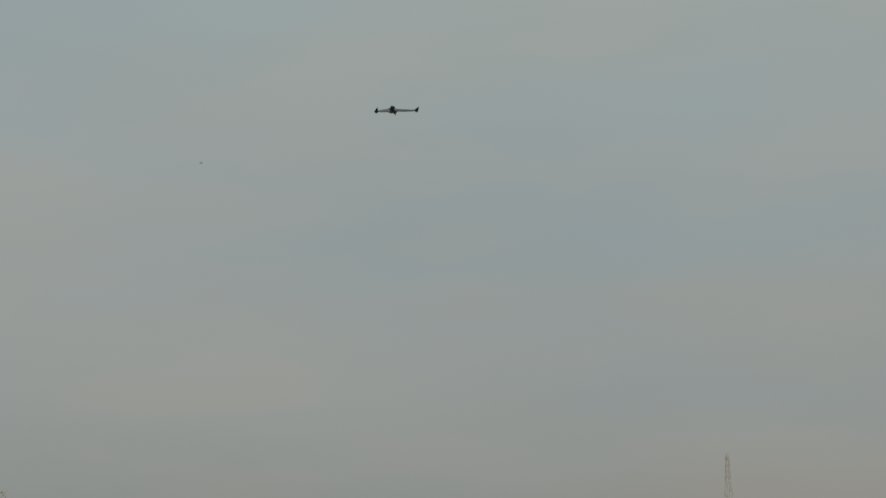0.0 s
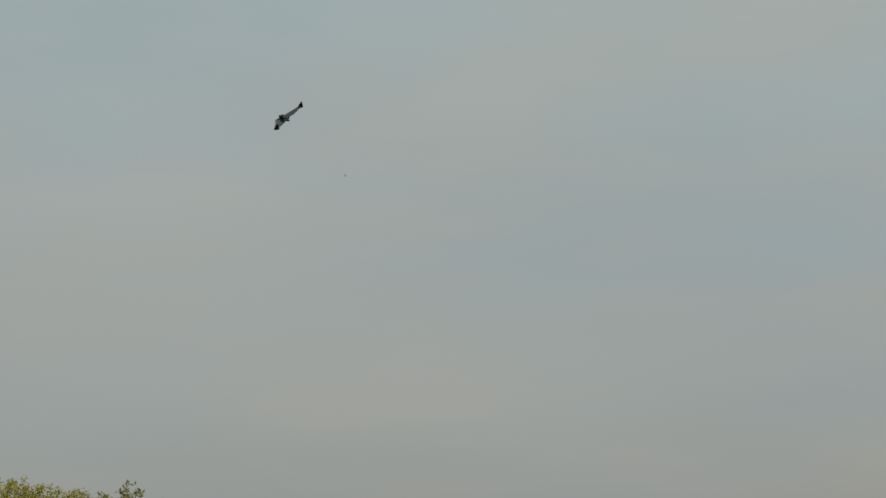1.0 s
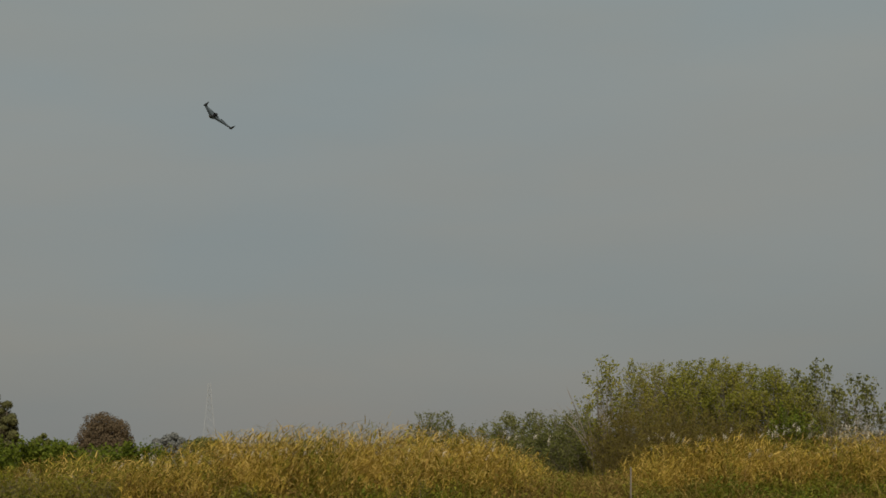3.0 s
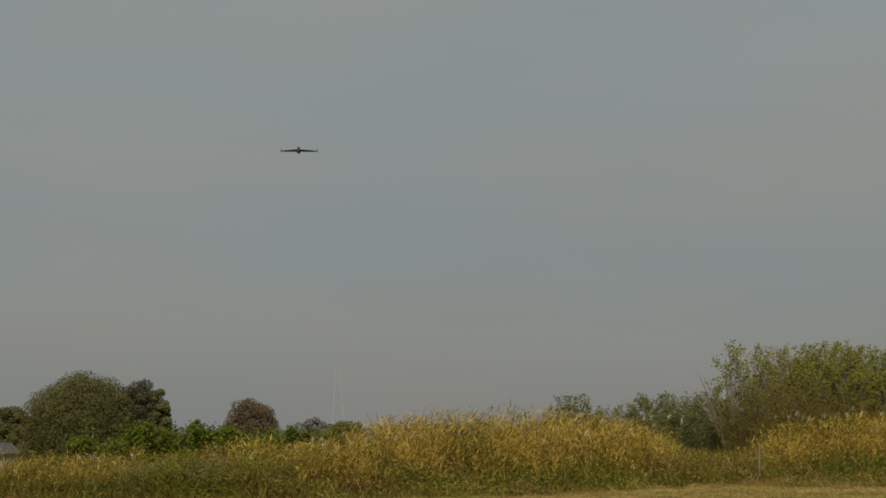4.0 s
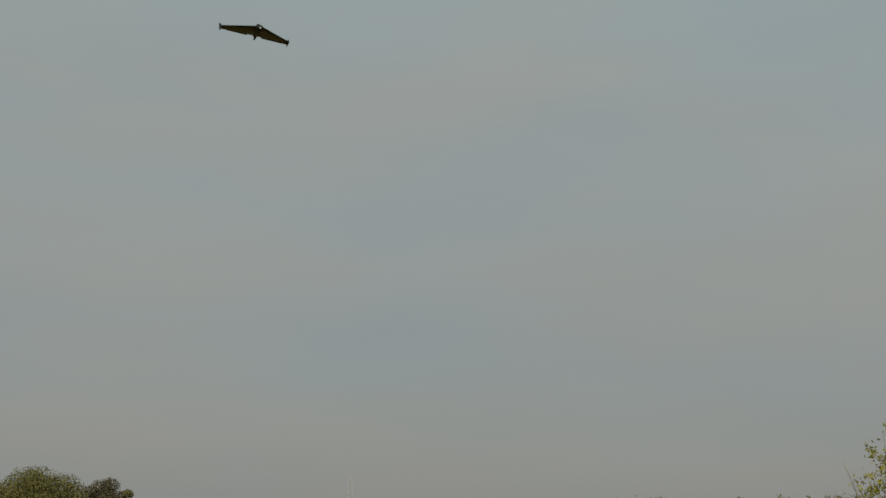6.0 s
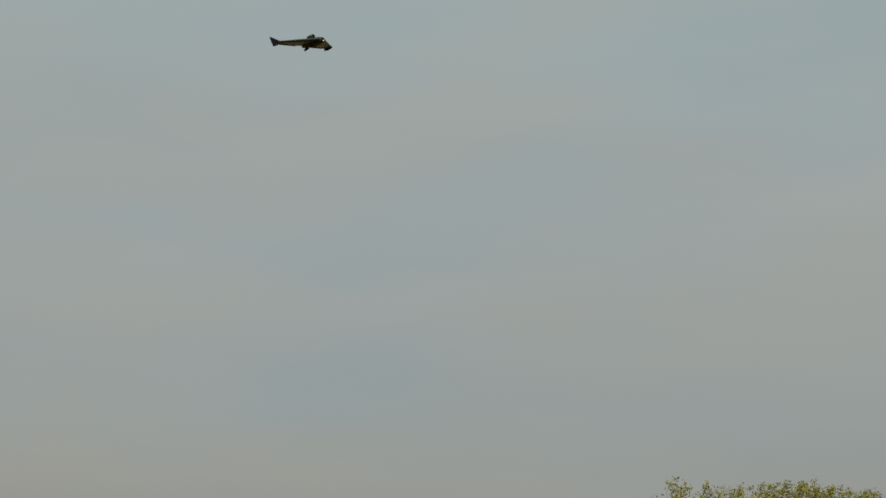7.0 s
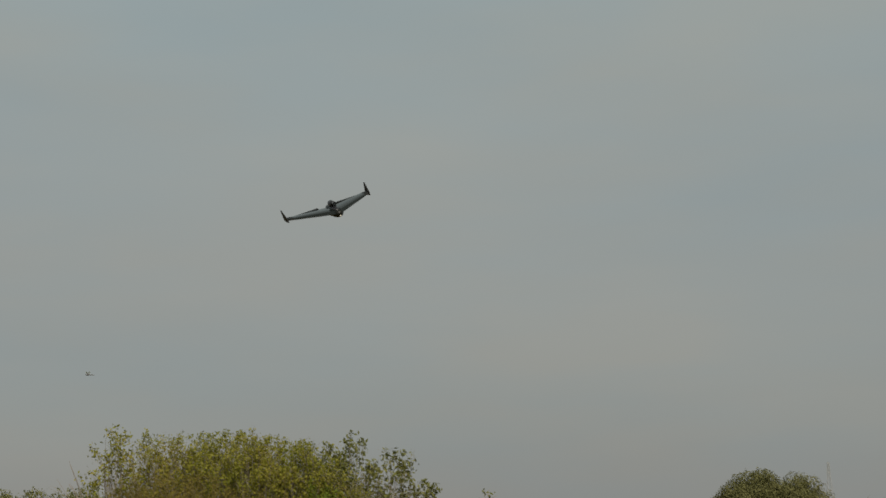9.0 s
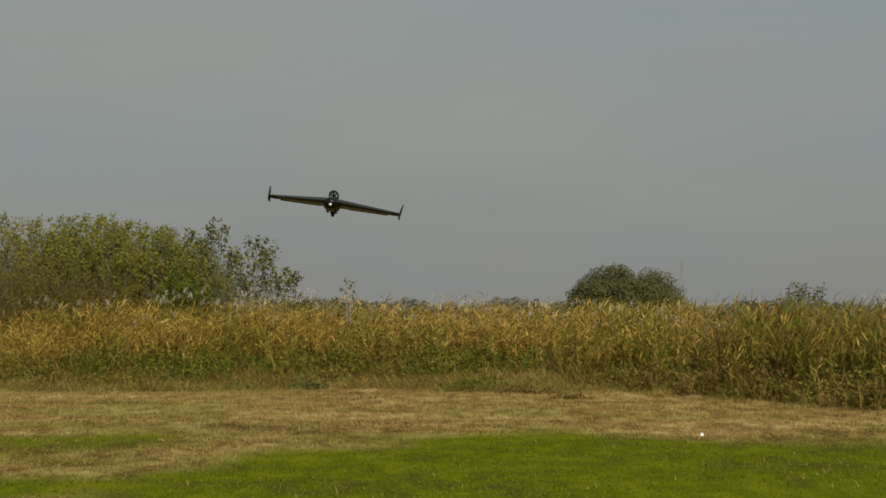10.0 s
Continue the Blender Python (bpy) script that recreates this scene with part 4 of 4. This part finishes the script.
def dark_clump(label, x, y, w, h, n, mat):
    root = tagged(new("weed_clump"), label, "weed")
    root.matrix_world = pose(x, y, float(height(np.array([x]), np.array([y]))[0]) - 0.02)
    c = rng.normal(0, 1, (n, 3)) * np.array([w / 2.2, w / 4, h / 3]) + np.array([0, 0, h / 2.5])
    c[:, 2] = np.abs(c[:, 2])
    v, q = leaf_quads(c, rng.uniform(0.05, 0.11, n))
    stuff("leaves", (v, q, np.zeros(len(q))), [mat], "", "", root)
    for k in range(5):
        bm = bmesh.new()
        a, s = rng.uniform(0, 6.28), rng.uniform(0.1, 0.35) * w
        tube(bm, (0, 0, 0), (s * math.cos(a), s * math.sin(a), h * rng.uniform(0.6, 1.0)), 0.006, 0.003, 5)
        part("stalk", bm, RUSSET, root)


dark_clump("low dark green weed clump on the verge", 0.62, 29.6, 0.65, 0.22, 420, CREEPER)
dark_clump("low dark green weed clump on the verge", -2.5, 29.7, 0.4, 0.22, 240, DARK_SHRUB)
dark_clump("flattened clump of withered grey-brown weeds", 1.65, 28.6, 0.5, 0.13, 320, RUSSET)
dark_clump("small clump of russet withered weeds", 2.12, 27.1, 0.36, 0.10, 220, RUSSET)


def white_marker():
    root = tagged(new("ground_marker"), "small white plastic marker lying on the lawn edge", "marker")
    root.matrix_world = pose(3.17, 19.43, 0.022)
    bm = bmesh.new()
    bmesh.ops.create_uvsphere(bm, u_segments=16, v_segments=8, radius=0.017, matrix=Matrix.Diagonal((1.3, 1.0, 0.7, 1)))
    part("dome", bm, WHITE_PLASTIC, root, smooth=True)
    bm = bmesh.new()
    tube(bm, (0, 0, -0.022), (0, 0, -0.006), 0.024, 0.02, 16)
    part("rim", bm, WHITE_PLASTIC, root)


white_marker()


def farmhouse():
    root = tagged(new("house"), "low house with a dark tiled roof half hidden by trees", "house")
    root.matrix_world = pose(-52.5, 52.0, -0.42, 0, 0, 44)
    bm = bmesh.new()
    box(bm, 0, 0, 0.65, 3.0, 2.4, 1.3, 0.02)
    part("wall", bm, PLASTER, root)
    bm = bmesh.new()
    vs = [bm.verts.new(p) for p in ((-1.7, -1.5, 1.25), (1.7, -1.5, 1.25), (1.7, 1.5, 1.25), (-1.7, 1.5, 1.25), (-1.3, 0, 1.78), (1.3, 0, 1.78))]
    for f in ((0, 1, 5, 4), (1, 2, 5), (2, 3, 4, 5), (3, 0, 4), (3, 2, 1, 0)):
        bm.faces.new([vs[i] for i in f])
    part("roof", bm, ROOF_TILE, root)


farmhouse()


def far_woods():
    """A broken line of far trees along the horizon, haze painted into their leaf colour."""
    parts = []
    for az0, az1, r, hmin, hmax, n in ((-5.0, 4.5, 160, 1.4, 2.6, 13000), (4, 25, 170, 1.3, 2.1, 11000), (-34, -5, 190, 1.5, 2.3, 13000), (-60, -34, 150, 1.5, 2.5, 13000)):
        az = rng.uniform(az0, az1, n)
        prof = np.clip(0.38 + 0.34 * np.sin(az * 1.13 + 4.2) * np.sin(az * 0.37 + 1.0) + 0.2 * np.sin(az * 2.9 + 2 * np.sin(az * 0.8)) + 0.1 * np.sin(az * 7.7) + 0.06 * np.sin(az * 17.3), 0, 1)
        top = hmin + (hmax - hmin) * prof
        rr = r + rng.uniform(-6, 6, n)
        xy = polar(rr, az)
        c = np.stack([xy[:, 0], xy[:, 1], top * rng.random(n) ** 0.6], 1)
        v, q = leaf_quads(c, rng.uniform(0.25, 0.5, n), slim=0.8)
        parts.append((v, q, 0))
    stuff("far_woods", join(parts), [HAZED_LEAF], "hazy line of distant trees on the horizon", "trees")


far_woods()


# ---- the flying wing ----
def lofted(bm, sections, cap=True):
    rings = [[bm.verts.new(p) for p in s] for s in sections]
    for a, b in zip(rings[:-1], rings[1:]):
        for i in range(len(a)):
            j = (i + 1) % len(a)
            bm.faces.new((a[i], a[j], b[j], b[i]))
    if cap:
        bm.faces.new(list(reversed(rings[0])))
        bm.faces.new(rings[-1])


def wing_section(y, lead, trail, thick, z, upper):
    """Half of an airfoil ring: the upper or the lower skin closed along the chord line."""
    n = 7
    chord = lead - trail
    pts = []
    for i in range(n + 1):
        f = i / n
        x = lead - chord * f
        t = thick * 2.6 * (math.sqrt(f) - f) * (1 if upper else 0.55) + 0.001
        pts.append((x, y, z + (t if upper else -t)))
    for i in range(n, -1, -1):
        f = i / n
        pts.append((lead - chord * f, y, z + (0.0004 if upper else -0.0004)))
    return pts


WING_SCALE = 1.154


def flying_wing():
    root = tagged(new("model_aircraft"), "black and grey radio-controlled flying wing with upright winglets", "model aircraft")
    for s, name in ((1, "wing"), (-1, "wing")):
        for upper in (True, False):
            bm = bmesh.new()
            secs = []
            for f in (0.0, 0.35, 0.7, 0.86):
                y = s * (0.05 + 0.60 * f)
                lead = 0.24 - 0.36 * f
                trail = -0.19 - 0.08 * f
                secs.append(wing_section(y, lead, trail, 0.060 * (1 - 0.6 * f), 0.018 * f, upper))
            lofted(bm, secs)
            part(name + ("_upper_skin" if upper else "_lower_skin"), bm, GLOSS_FILM if upper else UNDER_DARK, root,
                 "glossy black upper wing skin" if upper else "dark lower wing skin", smooth=False)
        bm = bmesh.new()
        secs = []
        for f in (0.86, 0.97, 1.0):
            y = s * (0.05 + 0.60 * f)
            lead = 0.24 - 0.36 * f - (0.03 if f == 1.0 else 0)
            trail = -0.19 - 0.08 * f
            up = wing_section(y, lead, trail, 0.060 * (1 - 0.6 * f), 0.018 * f, True)
            dn = wing_section(y, lead, trail, 0.060 * (1 - 0.6 * f), 0.018 * f, False)
            secs.append(up[:8] + list(reversed(dn[:8])))
        lofted(bm, secs)
        part("wing_tip", bm, FOAM_BLACK, root, "black wing tip")
        # winglet: swept fin, taller above the wing than below
        bm = bmesh.new()
        outline = [(-0.10, -0.026), (-0.125, 0.015), (-0.286, 0.124), (-0.312, 0.124), (-0.285, -0.035), (-0.20, -0.045)]
        lofted(bm, [[(x, s * (out + 0.16 * max(0.0, z)), z + 0.018) for x, z in outline] for out in (0.648, 0.657)])
        part("winglet", bm, FOAM_BLACK, root, "black upright winglet")
        bm = bmesh.new()
        box(bm, -0.222, s * 0.34, 0.009, 0.055, 0.40, 0.010, 0.003)
        part("elevon", bm, FOAM_BLACK, root, "dark hinged elevon")
    # centre body
    def rounded(name, secs, material, label):
        bm = bmesh.new()
        lofted(bm, [[(x, w * math.cos(a), z + h * math.sin(a)) for a in [2 * math.pi * i / 16 for i in range(16)]] for x, w, h, z in secs])
        return part(name, bm, material, root, label, smooth=True)

    rounded("fuselage", ((0.262, 0.010, 0.010, -0.012), (0.248, 0.050, 0.040, -0.012), (0.20, 0.078, 0.056, -0.013), (0.05, 0.088, 0.062, -0.014), (-0.10, 0.070, 0.050, -0.010), (-0.20, 0.034, 0.028, -0.002)), UNDER_DARK, "dark rounded fuselage")
    rounded("hatch", ((0.20, 0.010, 0.006, 0.036), (0.16, 0.040, 0.020, 0.038), (0.06, 0.048, 0.024, 0.038), (-0.02, 0.030, 0.014, 0.036)), CANOPY, "smoked hatch on the nose")
    # ducted fan standing on a strut over the trailing half
    bm = bmesh.new()
    ring = []
    for x, r in ((0.05, 0.036), (0.062, 0.043), (0.05, 0.050), (-0.05, 0.048), (-0.06, 0.042), (-0.05, 0.037)):
        ring.append([(x + 0.005, r * math.cos(a), 0.088 + r * math.sin(a)) for a in [2 * math.pi * i / 20 for i in range(20)]])
    lofted(bm, ring + ring[:1], cap=False)
    duct = part("fan_duct", bm, CANOPY, root, "glossy black fan duct", smooth=True)
    bm = bmesh.new()
    lofted(bm, [[(x, r * math.cos(a), 0.088 + r * math.sin(a)) for a in [2 * math.pi * i / 12 for i in range(12)]] for x, r in ((0.065, 0.003), (0.047, 0.013), (-0.015, 0.015), (-0.05, 0.008))])
    part("motor", bm, FOAM_BLACK, duct, smooth=True)
    for k in range(5):
        a = 2 * math.pi * k / 5 + 0.3
        bm = bmesh.new()
        box(bm, 0, 0, 0.025, 0.004, 0.014, 0.024)
        bmesh.ops.transform(bm, verts=bm.verts, matrix=Matrix.Translation((0.035, 0, 0.088)) @ Matrix.Rotation(a, 4, 'X') @ Matrix.Rotation(0.6, 4, 'Z'))
        part("fan_blade", bm, FOAM_BLACK, duct)
    bm = bmesh.new()
    box(bm, 0.0, 0, 0.046, 0.085, 0.030, 0.040, 0.005)
    part("pylon_strut", bm, FOAM_BLACK, root)
    bm = bmesh.new()
    bmesh.ops.create_uvsphere(bm, u_segments=14, v_segments=8, radius=0.017, matrix=Matrix.Translation((0.246, 0.0, -0.032)))
    part("camera_dome", bm, WHITE_PLASTIC, root, "white round nose dome", smooth=True)
    for sy in (-1, 1):
        bm = bmesh.new()
        tube(bm, (0.16, sy * 0.040, -0.058), (-0.02, sy * 0.040, -0.070), 0.010, 0.014, 8)
        part("skid", bm, FOAM_BLACK, root, "black belly skid")
    bm = bmesh.new()
    tube(bm, (-0.10, 0, -0.050), (-0.18, 0, -0.080), 0.026, 0.018, 10)
    part("tail_skid", bm, FOAM_BLACK, root, "stubby black tail skid")
    for piece in root.children_recursive:   # drawn for a span of 1.3 m, the model has 1.5 m
        piece.data.transform(Matrix.Scale(WING_SCALE, 4))
    return root


def dragonfly(label):
    root = tagged(new("dragonfly"), label, "insect")
    bm = bmesh.new()
    lofted(bm, [[(x, w * math.cos(a), w * math.sin(a)) for a in [2 * math.pi * i / 8 for i in range(8)]] for x, w in ((-0.042, 0.0016), (-0.03, 0.0022), (-0.008, 0.002))])
    part("abdomen", bm, INSECT_BODY, root, smooth=True)
    bm = bmesh.new()
    bmesh.ops.create_uvsphere(bm, u_segments=10, v_segments=6, radius=0.005, matrix=Matrix.Diagonal((1.8, 1, 1, 1)))
    part("thorax", bm, INSECT_BODY, root, smooth=True)
    bm = bmesh.new()
    bmesh.ops.create_uvsphere(bm, u_segments=10, v_segments=6, radius=0.0042, matrix=Matrix.Translation((0.012, 0, 0)))
    part("head", bm, INSECT_BODY, root, smooth=True)
    for s in (-1, 1):
        for x0, sweep in ((0.004, 0.006), (-0.004, -0.006)):
            bm = bmesh.new()
            outline = [(x0 + 0.002, 0.002, 0.004), (x0 + 0.004 + sweep, 0.030, 0.016), (x0 + sweep, 0.036, 0.018), (x0 - 0.006 + sweep, 0.028, 0.015), (x0 - 0.003, 0.002, 0.004)]
            lofted(bm, [[(x, s * y, z) for x, y, z in outline], [(x, s * y, z + 0.0005) for x, y, z in outline]])
            part("insect_wing", bm, INSECT_WING, root, "thin clear wing")
    return root


wing_model = flying_wing()
near_insect = dragonfly("dark dragonfly crossing close to the camera")
low_insect = dragonfly("dark dragonfly gliding low over the field")
far_insect = dragonfly("tiny dark dragonfly high in the hazy sky")

WING_PATH = [
    (0.00, pose(6.51, 49.21, 15.84, -10.0, -21.9, 115.6)),
    (0.20, pose(4.45, 47.20, 15.44, -18.9, -14.1, 119.5)),
    (0.40, pose(2.74, 45.15, 14.96, -28.3, -0.0, 124.6)),
    (0.60, pose(0.85, 44.28, 14.81, -35.7, 0.1, 131.4)),
    (0.80, pose(-0.49, 45.32, 14.93, -37.6, -0.7, 136.9)),
    (1.00, pose(-2.45, 47.62, 15.34, -40.4, 1.1, 143.1)),
    (1.20, pose(-4.78, 50.17, 15.98, -43.1, -2.9, 149.2)),
    (1.40, pose(-7.14, 52.51, 16.68, -47.2, -5.9, 159.2)),
    (1.50, pose(-8.97, 53.36, 16.65, -49.7, -7.5, 167.7)),
    (1.60, pose(-10.85, 54.86, 17.08, -49.4, -9.6, 173.0)),
    (1.80, pose(-14.25, 57.03, 17.77, -51.3, -3.6, -178.9)),
    (2.00, pose(-18.33, 57.75, 18.18, -51.2, 2.0, -159.5)),
    (2.20, pose(-21.09, 54.51, 17.99, -54.4, 5.4, -149.4)),
    (2.50, pose(-23.94, 49.17, 16.05, -54.9, 5.9, -132.3)),
    (2.80, pose(-26.72, 47.00, 14.67, -46.7, 8.4, -105.7)),
    (3.00, pose(-28.96, 47.34, 14.00, -42.1, 6.2, -96.5)),
    (3.20, pose(-31.92, 49.70, 14.30, -36.9, 2.7, -84.9)),
    (4.30, pose(-32.29, 46.18, 11.85, 4.2, 2.1, -61.6)),
    (4.50, pose(-29.91, 42.12, 11.04, 3.3, 1.9, -60.7)),
    (4.70, pose(-28.18, 39.62, 11.44, -0.6, -5.5, -62.0)),
    (5.00, pose(-27.68, 38.00, 11.49, -1.6, -7.0, -58.5)),
    (5.20, pose(-27.14, 37.45, 11.39, -4.4, -6.6, -55.4)),
    (5.50, pose(-26.56, 37.01, 12.16, -9.8, -8.0, -49.2)),
    (5.70, pose(-25.32, 34.83, 12.47, -12.3, -8.1, -48.3)),
    (6.05, pose(-22.38, 31.98, 12.38, -6.6, -5.7, -39.7)),
    (6.40, pose(-18.84, 28.51, 12.00, -0.8, -3.4, -31.2)),
    (6.80, pose(-15.09, 25.39, 11.98, 5.7, -0.7, -21.4)),
    (7.00, pose(-14.45, 25.32, 11.72, 11.5, -4.5, -13.0)),
    (7.20, pose(-13.15, 24.93, 11.46, 13.0, 2.5, -14.5)),
    (7.50, pose(-11.63, 25.05, 11.17, 12.9, 12.1, -19.2)),
    (7.70, pose(-10.51, 24.51, 10.55, 17.9, 12.5, -14.8)),
    (8.00, pose(-9.15, 24.02, 9.58, 19.2, 7.9, -21.8)),
    (8.20, pose(-8.42, 25.24, 9.35, 17.9, 12.9, -27.5)),
    (8.50, pose(-6.89, 27.07, 9.21, 20.6, 19.0, -44.0)),
    (8.80, pose(-5.05, 26.40, 7.98, 29.6, 24.0, -50.7)),
    (9.00, pose(-3.98, 25.51, 6.66, 22.8, 22.2, -55.8)),
    (9.30, pose(-2.60, 22.73, 4.84, 15.5, 6.9, -72.2)),
    (9.50, pose(-2.04, 21.61, 4.00, 13.5, 3.0, -81.7)),
    (10.00, pose(-1.25, 17.88, 2.73, -8.2, -5.0, -89.9)),
]
INSECT_NEAR = [
    (0.00, pose(-4.00, 4.00, 14.00, 0.0, 0.0, 0.0)),
    (4.60, pose(-4.00, 4.00, 9.00, 0.0, 0.0, 115.0)),
    (5.00, pose(-4.87, 4.98, 3.03, 0.0, 0.0, 111.0)),
    (5.10, pose(-5.33, 6.73, 2.90, 0.0, 0.0, 106.0)),
    (5.20, pose(-5.84, 8.69, 2.80, 0.0, 0.0, 105.0)),
    (5.30, pose(-6.29, 10.49, 2.69, 0.0, 0.0, -24.0)),
    (6.00, pose(8.00, 4.00, 5.00, 0.0, 0.0, -33.0)),
    (10.00, pose(30.00, -12.00, 5.00, 0.0, 0.0, -36.0)),
]
INSECT_LOW = [
    (0.00, pose(22.00, -8.00, 3.00, 0, 0, 137)),
    (6.50, pose(9.00, 4.00, 3.00, 0, 0, 139)),
    (8.10, pose(0.07, 10.96, 2.59, 0, 0, 143)),
    (8.20, pose(-0.22, 10.96, 2.57, 0, 0, -179)),
    (8.40, pose(-0.80, 10.94, 2.40, 0, 0, -176)),
    (8.60, pose(-1.56, 10.86, 2.36, 0, 0, -173)),
    (8.70, pose(-1.98, 10.79, 2.43, 0, 0, -169)),
    (8.80, pose(-2.46, 10.68, 2.52, 0, 0, -167)),
    (8.90, pose(-2.90, 10.57, 2.54, 0, 0, -164)),
    (9.00, pose(-3.31, 10.44, 2.59, 0, 0, -162)),
    (9.10, pose(-3.75, 10.28, 2.66, 0, 0, -142)),
    (9.60, pose(-14.00, 2.00, 4.00, 0, 0, -139)),
    (10.00, pose(-20.00, -4.00, 4.00, 0, 0, -135)),
]
INSECT_FAR = [
    (0.00, pose(0.19, 25.22, 7.90, 0, 0, -143)),
    (0.50, pose(0.04, 25.11, 8.34, 0, 0, -179)),
    (1.00, pose(-0.27, 25.22, 7.92, 0, 0, 161)),
    (1.50, pose(-0.25, 25.21, 7.96, 0, 0, -172)),
    (2.00, pose(-0.40, 25.20, 7.98, 0, 0, -178)),
    (2.50, pose(-0.83, 25.19, 8.00, 0, 0, -94)),
    (2.80, pose(-0.57, 22.66, 7.80, 0, 0, -30)),
    (5.00, pose(40.00, 2.00, 8.00, 0, 0, -28)),
    (10.00, pose(60.00, -10.00, 8.00, 0, 0, -31)),
]


def motions():
    walk(wing_model, WING_PATH)
    walk(near_insect, INSECT_NEAR)
    walk(low_insect, INSECT_LOW)
    walk(far_insect, INSECT_FAR)


motions()
